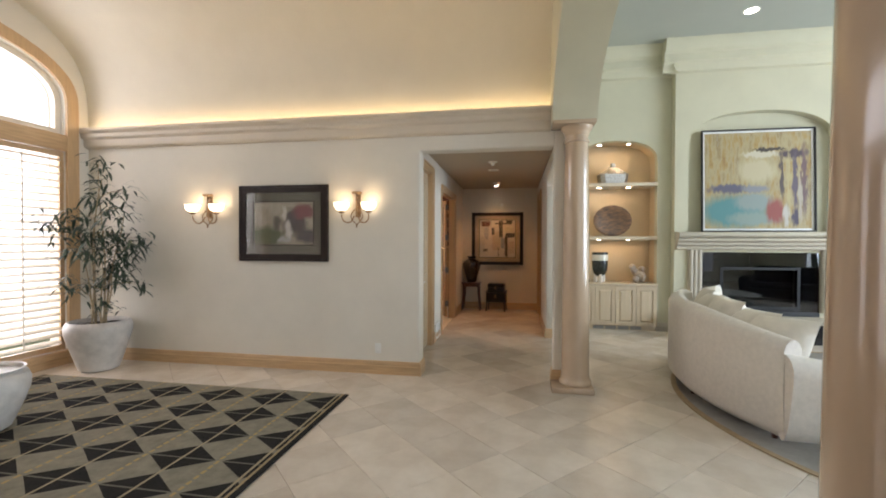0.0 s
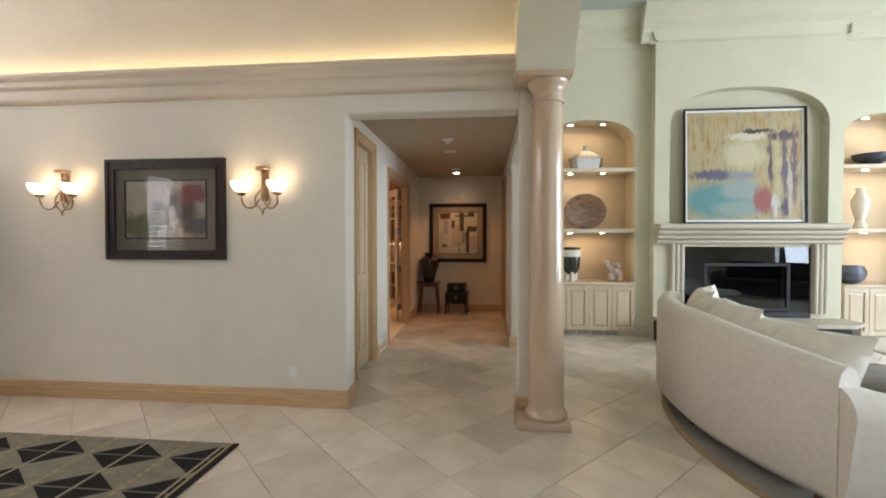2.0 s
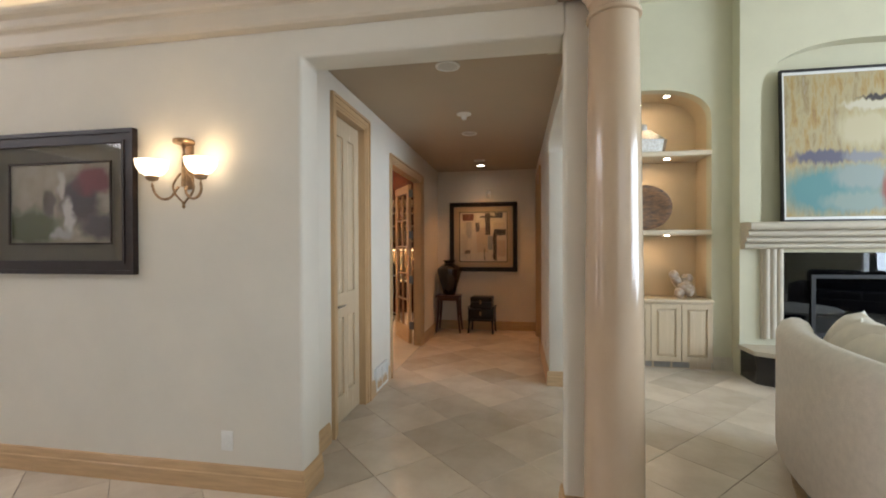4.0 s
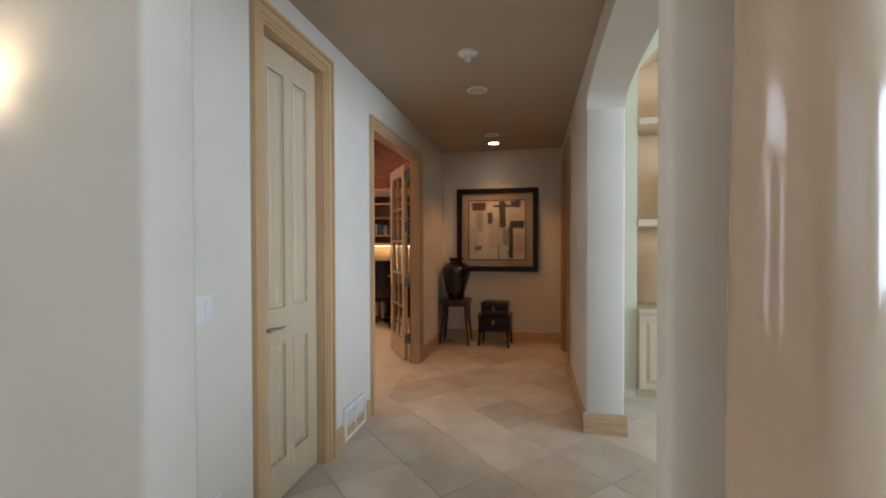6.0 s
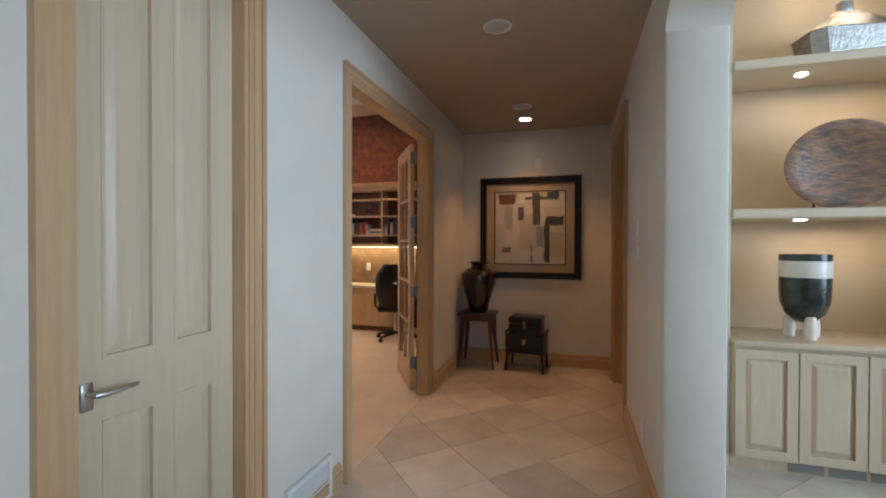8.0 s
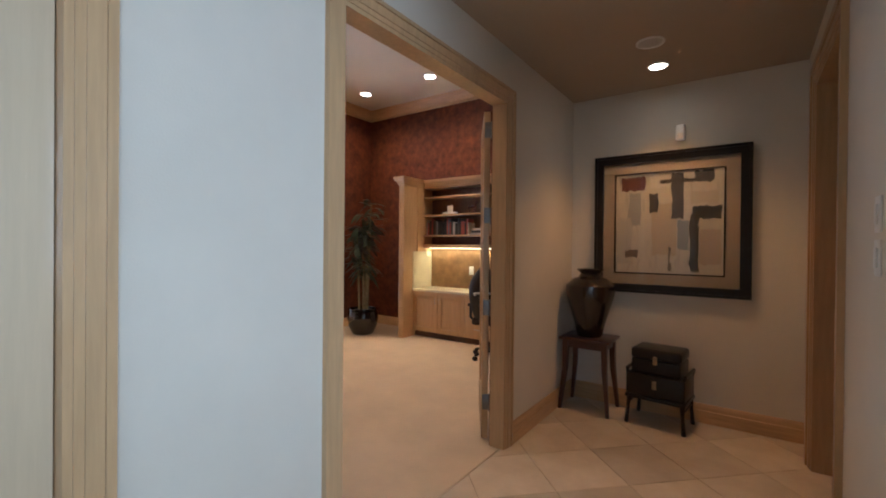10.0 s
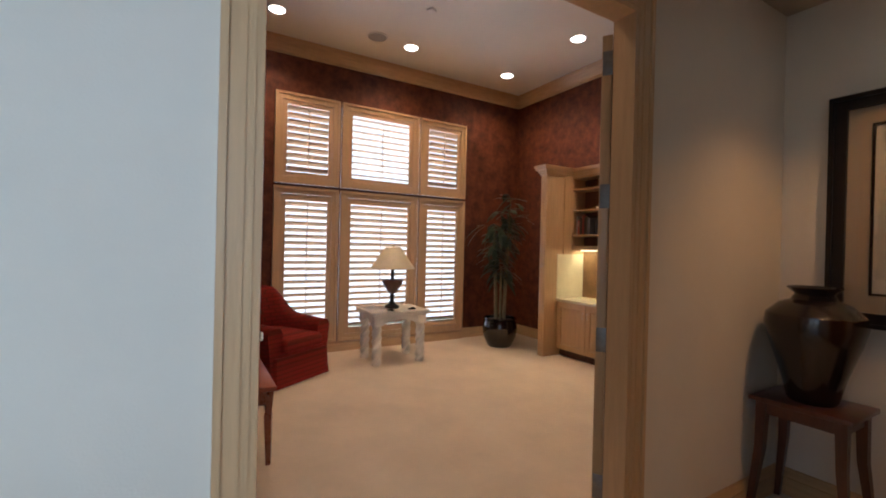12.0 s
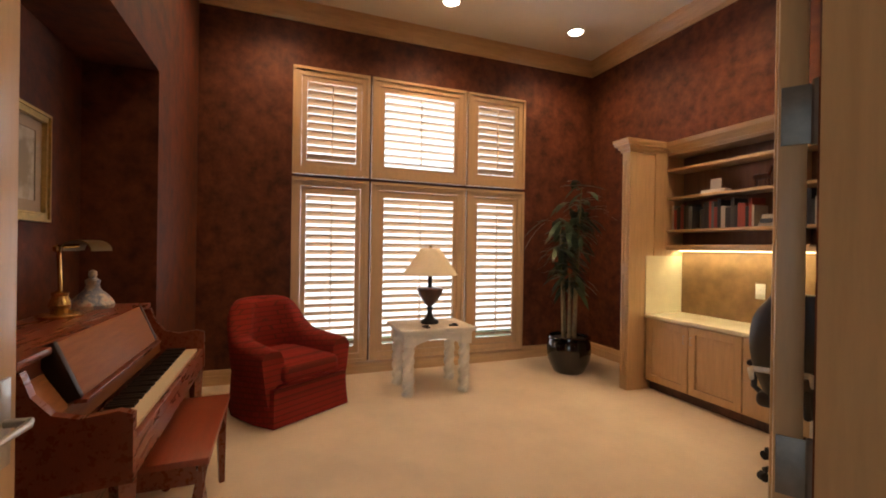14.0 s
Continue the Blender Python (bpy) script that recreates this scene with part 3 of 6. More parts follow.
def picture(name, w, h, border, m, art, mount, label, art_size, frame_m, fillet=None, glazed=True, depth=0.04):
    """A framed picture hanging in its local x-z plane, facing -y, centred."""
    t = thing(name, m, label, "picture")
    fr = bmesh.new()
    for o, i, d in ((0, border * 0.3, depth), (border * 0.3, border * 0.8, depth * 0.75), (border * 0.8, border, depth * 0.9)):
        ring(fr, rect(-w / 2 + o, w / 2 - o, -h / 2 + o, h / 2 - o), rect(-w / 2 + i, w / 2 - i, -h / 2 + i, h / 2 - i), "y", -d, -0.002)
    part("frame", fr, frame_m, t, smooth=None)
    aw, ah = art_size
    if mount:
        part("mount", ring(bmesh.new(), rect(-w / 2 + border, w / 2 - border, -h / 2 + border, h / 2 - border), rect(-aw / 2, aw / 2, -ah / 2, ah / 2), "y", -0.016, -0.012), mount, t, smooth=None)
    if fillet:
        part("fillet", ring(bmesh.new(), rect(-aw / 2 - 0.012, aw / 2 + 0.012, -ah / 2 - 0.012, ah / 2 + 0.012), rect(-aw / 2, aw / 2, -ah / 2, ah / 2), "y", -0.022, -0.0165), fillet, t, smooth=None)
    part("art", B(-aw / 2, aw / 2, -0.011, -0.004, -ah / 2, ah / 2), art, t, smooth=None)
    if glazed:
        g = part("glass", B(-w / 2 + border, w / 2 - border, -0.026, -0.0235, -h / 2 + border, h / 2 - border), M_GLASS, t, smooth=None)
        g.visible_shadow = False
    return t


def leaf_blade(bm, base, direction, length, width, droop, up=Vector((0, 0, 1))):
    d = Vector(direction).normalized()
    side = d.cross(up)
    side = side.normalized() if side.length > 0.01 else Vector((1, 0, 0))
    last = None
    for i in range(5):
        f = i / 4
        c = Vector(base) + d * length * f - up * droop * length * f * f
        w = width * (0.25 + 1.6 * f) * (1 - f) ** 0.7 + 0.0006
        row = [bm.verts.new(c - side * w), bm.verts.new(c + up * w * 0.25 * 0), bm.verts.new(c + side * w)]
        if last:
            for k in range(2):
                bm.faces.new((last[k], last[k + 1], row[k + 1], row[k]))
        last = row


def wall_plate(name, m, label, category, w=0.075, h=0.118, kind="outlet"):
    """A cover plate in the local x-z plane facing -y."""
    t = thing(name, m, label, category)
    part("plate", B(-w / 2, w / 2, -0.007, -0.0005, -h / 2, h / 2, 0.003), M_WHITE, t)
    if kind == "outlet":
        for z in (-0.022, 0.022):
            part("socket", L([(0.016, 0.007), (0.016, 0.0095), (0.014, 0.0105)], 16, pose(0, 0, z, 90, 0, 0)), M_WHITE, t)
    else:
        for x in ((-w / 4, w / 4) if w > 0.1 else (0,)):
            part("rocker", B(x - 0.016, x + 0.016, -0.0125, -0.0072, -0.033, 0.033, 0.002), M_WHITE, t)
    return t


def downlight(m, r=0.075, group="recessed ceiling lights", watts=0, color=(1.0, 0.80, 0.56), cone=115, label="white recessed downlight, lit, in the ceiling"):
    t = thing("downlight", m, label, "ceiling light", group)
    part("trim_ring", L([(r * 1.25, -0.001), (r * 1.25, -0.006), (r * 1.02, -0.009), (r, -0.002)], 24), M_WHITE, t)
    part("lens", L([(r * 0.98, -0.0025), (r * 0.6, -0.005), (0.001, -0.006)], 24), M_LAMP, t)
    if watts:
        p = m.translation
        s = bpy.data.lights.new("downlight_beam", "SPOT")
        s.energy, s.color, s.spot_size, s.spot_blend, s.shadow_soft_size = watts, color, radians(cone), 0.7, r
        new("downlight_beam", s).matrix_basis = look((p.x, p.y, p.z - 0.02), (p.x, p.y + 0.001, 0))
    return t


# ---- foyer ----
M_RUG = bpy.data.materials.new("woven_rug")
M_RUG.use_nodes = True
def rug_nodes():
    nt = M_RUG.node_tree
    N, K = nt.nodes.new, nt.links.new
    def op(kind, a, b=None):
        n = N("ShaderNodeMath")
        n.operation = kind
        for i, v in enumerate((a, b)):
            if v is None:
                continue
            if isinstance(v, (int, float)):
                n.inputs[i].default_value = v
            else:
                K(v, n.inputs[i])
        return n.outputs[0]
    def mix(f, a, b):
        n = N("ShaderNodeMix")
        n.data_type = "RGBA"
        K(f, n.inputs["Factor"])
        for key, v in (("A", a), ("B", b)):
            if isinstance(v, tuple):
                n.inputs[key].default_value = (*v, 1)
            else:
                K(v, n.inputs[key])
        return n.outputs["Result"]
    co, sp = N("ShaderNodeTexCoord"), N("ShaderNodeSeparateXYZ")
    K(co.outputs["Object"], sp.inputs[0])
    x, y = sp.outputs[0], sp.outputs[1]
    PX, PY = 0.56, 0.379
    u = op("ABSOLUTE", op("SUBTRACT", op("FRACT", op("DIVIDE", op("ADD", x, 20 * PX + PX / 2 - 0.02), PX)), 0.5))
    v = op("ABSOLUTE", op("SUBTRACT", op("FRACT", op("DIVIDE", op("ADD", y, 20 * PY + PY / 2), PY)), 0.5))
    dark = op("LESS_THAN", op("ADD", op("MULTIPLY", u, 2.0), op("MULTIPLY", v, 2.0)), 0.92)
    no = N("ShaderNodeTexNoise")
    no.inputs["Scale"].default_value, no.inputs["Detail"].default_value, no.inputs["Roughness"].default_value = 9, 8, 0.75
    K(co.outputs["Object"], no.inputs["Vector"])
    g = mix(no.outputs["Fac"], (0.10, 0.092, 0.066), (0.40, 0.36, 0.275))
    k = mix(no.outputs["Fac"], (0.012, 0.011, 0.011), (0.040, 0.036, 0.032))
    c = mix(dark, g, k)
    c = mix(op("MULTIPLY", dark, op("LESS_THAN", v, 0.02)), c, (0.15, 0.14, 0.11))
    c = mix(op("LESS_THAN", u, 0.017), c, (0.38, 0.31, 0.20))
    dash = op("GREATER_THAN", op("FRACT", op("MULTIPLY", y, 16.0)), 0.35)
    c = mix(op("MULTIPLY", dash, op("GREATER_THAN", u, 0.480)), c, (0.44, 0.31, 0.14))
    edge = op("GREATER_THAN", op("ABSOLUTE", x), 1.745)
    c = mix(edge, c, k)
    line = op("LESS_THAN", op("ABSOLUTE", op("SUBTRACT", op("ABSOLUTE", x), 1.745)), 0.010)
    c = mix(line, c, (0.36, 0.27, 0.15))
    p = nt.nodes["Principled BSDF"]
    K(c, p.inputs["Base Color"])
    p.inputs["Roughness"].default_value, p.inputs["Specular IOR Level"].default_value = 0.95, 0.1
    b, w = N("ShaderNodeBump"), N("ShaderNodeTexNoise")
    w.inputs["Scale"].default_value = 260
    K(co.outputs["Object"], w.inputs["Vector"])
    b.inputs["Strength"].default_value, b.inputs["Distance"].default_value = 0.6, 0.01
    K(w.outputs["Fac"], b.inputs["Height"])
    K(b.outputs[0], p.inputs["Normal"])
rug_nodes()
solid("area_rug", B(-1.795, 1.795, -1.37, 1.37, 0.001, 0.014, 0.004), M_RUG, pose(-3.405, 2.595, 0), "grey rug with black diamonds and gold lines on tile", "rug")


def column(x, y, label):
    c = thing("column", pose(x, y, 0), label, "column", "arcade columns")
    mc = M_COL
    part("plinth", B(-0.245, 0.165, -0.185, 0.10, 0.0, 0.055, 0.008), mc, c)
    part("base", L([(0.155, 0.055), (0.162, 0.065), (0.165, 0.08), (0.160, 0.095), (0.148, 0.11), (0.143, 0.125), (0.140, 0.15)], 40), mc, c)
    part("shaft", L([(0.139, 0.15), (0.137, 0.6), (0.134, 1.0), (0.127, 1.6), (0.119, 2.2), (0.113, 2.52)], 48), mc, c)
    part("necking", L([(0.115, 2.52), (0.125, 2.525), (0.127, 2.535), (0.124, 2.545), (0.114, 2.552)], 40), mc, c)
    part("capital", L([(0.113, 2.552), (0.114, 2.595), (0.122, 2.605), (0.124, 2.62), (0.136, 2.64), (0.150, 2.655), (0.156, 2.67), (0.158, 2.685)], 40), mc, c)
    part("abacus", B(-0.25, 0.165, -0.19, 0.10, 2.685, 2.722, 0.006), mc, c)
    return c


M_COL = mat("polished_peach_limestone", (0.57, 0.43, 0.295), 0.16, vary=0.10, scale=2.2, stretch=(1, 1, 0.5), dark=(0.49, 0.36, 0.245), coat=0.35)
column(0.605, 4.575, "polished peach stone column on a square plinth")
column(0.59, 0.70, "polished peach stone column beside the starting doorway")

M_ART1 = canvas("misty_landscape", [(0.26, 0.23, 0.165), (0.38, 0.34, 0.26), (0.46, 0.41, 0.33)],
                [(-0.22, -0.15, 0.26, 0.13, (0.095, 0.115, 0.05)), (0.15, 0.02, 0.17, 0.17, (0.055, 0.042, 0.045)), (0.25, 0.14, 0.15, 0.10, (0.20, 0.05, 0.055)), (0.29, -0.15, 0.14, 0.10, (0.07, 0.065, 0.07)),
                 (-0.09, 0.0, 0.06, 0.09, (0.13, 0.11, 0.085)), (0.01, 0.11, 0.035, 0.09, (0.58, 0.54, 0.48)), (0.06, -0.08, 0.045, 0.13, (0.62, 0.59, 0.55)), (0.0, -0.20, 0.10, 0.035, (0.42, 0.41, 0.38))], 5.0, warp=0.13, dim=0.8)
picture("landscape_picture", 1.13, 0.895, 0.085, pose(-2.717, AW - 0.002, 1.725), M_ART1, M_MATG, "misty landscape print in a wide dark frame", (0.76, 0.50), M_FRAME, M_FRAME)


def sconce(x):
    s = thing("wall_sconce", pose(x, AW, 1.86), "bronze two-arm wall sconce with lit frosted shades", "wall lamp", "sconces beside the picture")
    part("backplate", soft(box(bmesh.new(), -0.032, 0.032, -0.02, -0.001, -0.07, 0.19), 0.008), M_BRONZE, s)
    part("collar", L([(0.055, 0), (0.06, 0.012), (0.055, 0.024)], 24, pose(0, -0.05, 0.195)), M_BRONZE, s)
    part("stem", T([(0, -0.05, 0.2), (0, -0.05, 0.06), (0, -0.055, -0.06)], 0.013, 10), M_BRONZE, s)
    part("stem", T([(0, -0.02, 0.13), (0, -0.05, 0.13)], 0.012), M_BRONZE, s)
    for q in (-1, 1):
        pts = [(q * 0.02, -0.055, 0.02)]
        pts += [(q * (0.02 + 0.05 * math.sin(math.pi * i / 8)), -0.055, 0.02 - 0.16 * i / 8) for i in range(1, 8)]
        pts += [(0.0, -0.055, -0.155)]
        part("loop", T(pts, 0.006), M_BRONZE, s)
        arm = [(0.0 + q * 0.03, -0.06, -0.06)] + [(q * (0.095 - 0.065 * math.cos(math.pi * i / 10)), -0.075 - 0.03 * i / 10, -0.06 - 0.075 * math.sin(math.pi * i / 10)) for i in range(1, 10)] + [(q * 0.16, -0.11, -0.05), (q * 0.16, -0.11, -0.02)]
        part("arm", T(arm, 0.0075), M_BRONZE, s)
        part("cup", L([(0.012, -0.03), (0.03, -0.022), (0.036, -0.004), (0.03, 0.0)], 20, pose(q * 0.16, -0.11, 0)), M_BRONZE, s)
        part("shade", L([(0.03, 0.0), (0.06, 0.018), (0.080, 0.05), (0.086, 0.09), (0.083, 0.09), (0.075, 0.05), (0.05, 0.02), (0.001, 0.012)], 28, pose(q * 0.16, -0.11, 0)), M_SHADE, s, "lit frosted glass bowl")
    part("finial", L([(0.001, -0.035), (0.011, -0.02), (0.006, -0.008), (0.012, 0.0)], 14, pose(0, -0.055, -0.155)), M_BRONZE, s)
    for q in (-1, 1):
        d = bpy.data.lights.new("sconce_bulb", "POINT")
        d.energy, d.color, d.shadow_soft_size = 0.5, (1.0, 0.74, 0.42), 0.03
        new("sconce_bulb", d).matrix_basis = pose(x + q * 0.16, AW - 0.11, 1.86 + 0.11)
    return s


sconce(-3.69)
sconce(-1.79)
wall_plate("outlet", pose(-1.555, AW, 0.292), "white duplex outlet low on the cream wall", "outlet")

# arched window with shutters
win = thing("window_1", pose(FWX, 2.55, 0), "arched foyer window over wide wooden plantation shutters", "window", kind="structure")
part("casing", ring(bmesh.new(), arch(0, 2.0, 3.15, 0.76, 2.6, 36, 0.0), arch(0, 1.86, 3.15, 0.62, 2.6, 36, 0.0), "x", 0.001, 0.035, closed=False), M_WOOD, win)
part("transom", B(-0.14, 0.03, -1.86, 1.86, 2.60, 2.80, 0.01), M_WOODH, win)
part("sill", B(-0.14, 0.05, -1.86, 1.86, 0.10, 0.18, 0.01), M_WOODH, win)
part("sash", ring(bmesh.new(), arch(0, 1.86, 3.15, 0.62, 2.6, 36, 2.8), arch(0, 1.79, 3.15, 0.55, 2.6, 36, 2.87), "x", -0.12, -0.06), M_SHUTW, win)
g = part("pane", prism(bmesh.new(), arch(0, 1.80, 3.15, 0.56, 2.6, 36, 2.86), "x", -0.10, -0.094), M_GLASS, win)
g.visible_shadow = False


def shutter(parent, x, y0, y1, z0, z1, stile, slat_m, pitch=0.078, tilt=32, rail=0.09, frame_m=None):
    """A louvred shutter panel in the plane x, with its frame and each slat."""
    fm = frame_m or M_WOOD
    sh = part("shutter", ring(bmesh.new(), rect(y0, y1, z0, z1), rect(y0 + stile, y1 - stile, z0 + rail, z1 - rail), "x", x - 0.016, x + 0.016), fm, parent, smooth=None)
    w = (y1 - y0) - 2 * stile - 0.006
    bm = bmesh.new()
    prof = [(0.043 * math.cos(a) , 0.0055 * math.sin(a)) for a in [2 * math.pi * i / 10 for i in range(10)]]
    prism(bm, prof, "y", -w / 2, w / 2)
    n = int((z1 - z0 - 2 * rail) / pitch)
    gap = (z1 - z0 - 2 * rail) / n
    first = None
    for i in range(n):
        m = pose(x, (y0 + y1) / 2, z0 + rail + gap * (i + 0.5), 0, tilt, 0)
        if first is None:
            first = part("slat", bm, slat_m, sh, m=m)
        else:
            again(first, m)
    part("tilt_rod", B(x + 0.044, x + 0.054, (y0 + y1) / 2 - 0.006, (y0 + y1) / 2 + 0.006, z0 + rail + 0.03, z1 - rail - 0.03), slat_m, sh, smooth=None)
    return sh


for a, b in ((-1.85, -0.90), (0.90, 1.85)):
    shutter(win, -0.03, a, b, 0.185, 2.595, 0.05, M_SHUTW, 0.082, 28, 0.06)

part("post", B(-0.14, 0.02, -0.895, -0.835, 0.185, 2.595), M_WOOD, win, smooth=None)
part("post", B(-0.14, 0.02, 0.835, 0.895, 0.185, 2.595), M_WOOD, win, smooth=None)
entry = thing("door_5", pose(FWX, 2.55, 0), "closed dark wooden double entry door", "door", kind="structure")
for y0, y1 in ((-0.83, -0.003), (0.003, 0.83)):
    leaf = part("leaf", ring(bmesh.new(), rect(y0, y1, 0.19, 2.59), rect(y0 + 0.13, y1 - 0.13, 0.42, 2.44), "x", -0.08, -0.03), M_DKWOOD, entry, smooth=None)
    part("panel", B(-0.07, -0.045, y0 + 0.13, y1 - 0.13, 0.42, 2.44), M_DKWOOD, leaf, smooth=None)

# daylit haze beyond the windows
solid("backdrop", B(-8.4, -8.2, -8, 20, -0.2, 9), M_DAYLIGHT, None, "bright overexposed daylight outside", "backdrop", kind="structure", smooth=None)


def stems_plant(name, m, label, pot_parts, stems, leaf_m, stem_m, seed, clusters, leaf_len, leaf_w, group=""):
    rnd = random.Random(seed)
    t = thing(name, m, label, "potted plant", group)
    for nm, bm, ma in pot_parts:
        part(nm, bm, ma, t)
    lf = bmesh.new()
    for pts, r in stems:
        part("stem", T(pts, [r * (1 - 0.6 * i / (len(pts) - 1)) for i in range(len(pts))], 7), stem_m, t)
    for c, k, spread in clusters:
        for _ in range(k):
            a, e = rnd.uniform(0, 2 * math.pi), rnd.uniform(-0.5, 0.6)
            base = Vector(c) + Vector((rnd.gauss(0, spread), rnd.gauss(0, spread), rnd.gauss(0, spread * 0.8)))
            leaf_blade(lf, base, (math.cos(a) * math.cos(e), math.sin(a) * math.cos(e), math.sin(e)), leaf_len * rnd.uniform(0.6, 1.15), leaf_w * rnd.uniform(0.7, 1.1), rnd.uniform(0.2, 0.8))
    part("foliage", lf, leaf_m, t, smooth=None)
    return t


def foyer_plant():
    rnd = random.Random(5)
    pot = L([(0.17, 0), (0.195, 0.015), (0.225, 0.10), (0.262, 0.22), (0.302, 0.35), (0.326, 0.44), (0.332, 0.49), (0.325, 0.53), (0.308, 0.56), (0.29, 0.575), (0.278, 0.57), (0.272, 0.55), (0.27, 0.52), (0.001, 0.515)], 44)
    soil = L([(0.268, 0.522), (0.15, 0.535), (0.001, 0.54)], 24)
    stems, cl = [], []
    ends = [(0.02, 0.05, 2.42), (0.12, -0.06, 2.22), (-0.06, 0.0, 2.05), (0.22, 0.06, 1.82), (0.16, -0.14, 1.35), (-0.2, -0.12, 1.70), (0.26, 0.02, 1.25)]
    for i, e in enumerate(ends):
        b = Vector((rnd.uniform(-0.09, 0.09), rnd.uniform(-0.09, 0.09), 0.53))
        pts = [b.lerp(Vector(e), f) + Vector((0.04 * math.sin(5 * f + i), 0.04 * math.cos(4 * f + i), 0)) * f for f in [k / 8 for k in range(9)]]
        stems.append((pts, 0.011))
        cl.append((e, 26, 0.06))
        cl.append((pts[6], 16, 0.07))
        for j in range(3):
            s = pts[rnd.choice((4, 5, 6, 7))]
            a = rnd.uniform(0, 6.28)
            tip = s + Vector((0.26 * math.cos(a), 0.26 * math.sin(a), rnd.uniform(-0.02, 0.14)))
            stems.append(([s, s.lerp(tip, 0.5) + Vector((0, 0, 0.03)), tip], 0.005))
            cl.append((tip, 20, 0.06))
    for q in ((-0.30, -0.28, 1.72), (-0.34, -0.12, 1.68), (0.30, 0.0, 1.50), (0.34, 0.02, 1.33), (0.06, 0.0, 0.78), (-0.28, -0.1, 1.0), (0.24, 0.02, 1.05)):
        s = Vector((q[0] * 0.3, q[1] * 0.3, q[2] - 0.15))
        stems.append(([s, s.lerp(Vector(q), 0.5) + Vector((0, 0, 0.04)), Vector(q)], 0.005))
        cl.append((q, 30, 0.07))
    stems_plant("potted_bamboo", pose(-4.86, 4.30, 0), "tall bamboo plant in a whitewashed round pot", [("pot", pot, M_POTW), ("soil", soil, M_SOIL)], stems, M_LEAF, M_TWIG, 3, cl, 0.16, 0.022)


foyer_plant()
solid("floor_urn", L([(0.15, 0), (0.18, 0.02), (0.24, 0.16), (0.29, 0.30), (0.30, 0.38), (0.28, 0.44), (0.25, 0.46), (0.27, 0.48), (0.25, 0.48), (0.23, 0.45), (0.001, 0.43)], 40), M_POTW, pose(-4.12, 2.67, 0.014), "whitewashed round urn standing on the rug", "urn")

# ---- hall ----


def panel_door(name, m, w, h, material, label, panels, hinge_right=True, lever=True):
    """A door leaf in its local y-z plane, face at x=0 towards +x, with sunk moulded panels (y0, y1, z0, z1)."""
    t = thing(name, m, label, "door", kind="structure")
    ys = sorted({0.0, w, *[p[0] for p in panels], *[p[1] for p in panels]})
    bm = bmesh.new()
    box(bm, -0.04, -0.014, 0, w, 0, h)
    zs = sorted({0.0, h, *[p[2] for p in panels], *[p[3] for p in panels]})
    for a, b in zip(ys, ys[1:]):
        for c, d in zip(zs, zs[1:]):
            if not any(p[0] <= a and b <= p[1] and p[2] <= c and d <= p[3] for p in panels):
                box(bm, -0.0145, 0, a, b, c, d)
    bmesh.ops.remove_doubles(bm, verts=bm.verts, dist=0.0001)
    part("leaf", bm, material, t, smooth=None)
    for p in panels:
        e = 0.03
        pr = bmesh.new()
        loft(pr, [[(-0.013, p[0] + s, p[2] + s), (-0.013, p[1] - s, p[2] + s), (-0.013, p[1] - s, p[3] - s), (-0.013, p[0] + s, p[3] - s)] if x is None else
                  [(x, p[0] + s, p[2] + s), (x, p[1] - s, p[2] + s), (x, p[1] - s, p[3] - s), (x, p[0] + s, p[3] - s)] for s, x in ((0.012, None), (0.045, -0.004), (0.05, -0.0035))])
        part("panel", pr, material, t, smooth=None)
        part("moulding", ring(bmesh.new(), rect(p[0], p[1], p[2], p[3]), rect(p[0] + 0.011, p[1] - 0.011, p[2] + 0.011, p[3] - 0.011), "x", -0.0135, 0.003), material, t, smooth=None)
    if lever:
        y = 0.055 if hinge_right else w - 0.055
        q = 1 if hinge_right else -1
        hd = part("door_handle", B(0.0005, 0.009, y - 0.017, y + 0.017, 0.905, 0.985, 0.003), M_NICKEL, t, "brushed nickel lever")
        part("lever", T([(0.009, y, 0.955), (0.05, y, 0.955), (0.055, y + q * 0.02, 0.955), (0.055, y + q * 0.115, 0.957)], [0.009, 0.009, 0.009, 0.006], 10), M_NICKEL, hd)
    return t


dw = D1[1] - D1[0] - 0.046
c0, c1 = 0.10, dw - 0.10
mid = dw / 2
panel_door("door_1", pose(HX - 0.055, D1[0] + 0.023, 0.012), dw, HD + 0.10, M_DOOR, "closed blond maple four-panel closet door",
           [(c0, mid - 0.035, 0.20, 0.86), (mid + 0.035, c1, 0.20, 0.86), (c0, mid - 0.035, 1.04, HD - 0.04), (mid + 0.035, c1, 1.04, HD - 0.04)])
panel_door("door_2", pose(HR + 0.14, D3[1] - 0.023, 0.012, 0, 0, 180), D3[1] - D3[0] - 0.046, HD + 0.0, mat("red_brown_door", (0.30, 0.13, 0.055), 0.35, vary=0.2, scale=2.5, stretch=(14, 14, 1.2), coat=0.2), "closed red-brown wooden door at the hall end",
           [(0.12, 0.40, 0.2, 0.86), (0.5, 0.78, 0.2, 0.86), (0.12, 0.40, 1.04, 2.2), (0.5, 0.78, 1.04, 2.2)], lever=False)


def hinge(parent, m, h=0.10):
    hg = part("hinge", B(-0.002, 0.002, -0.035, 0.035, -h / 2, h / 2, 0.001), M_NICKEL, parent, "brushed steel hinge", m=m)
    part("knuckle", T([(0.006, 0, -h / 2 - 0.004), (0.006, 0, h / 2 + 0.004)], 0.008, 10), M_NICKEL, hg)
    return hg


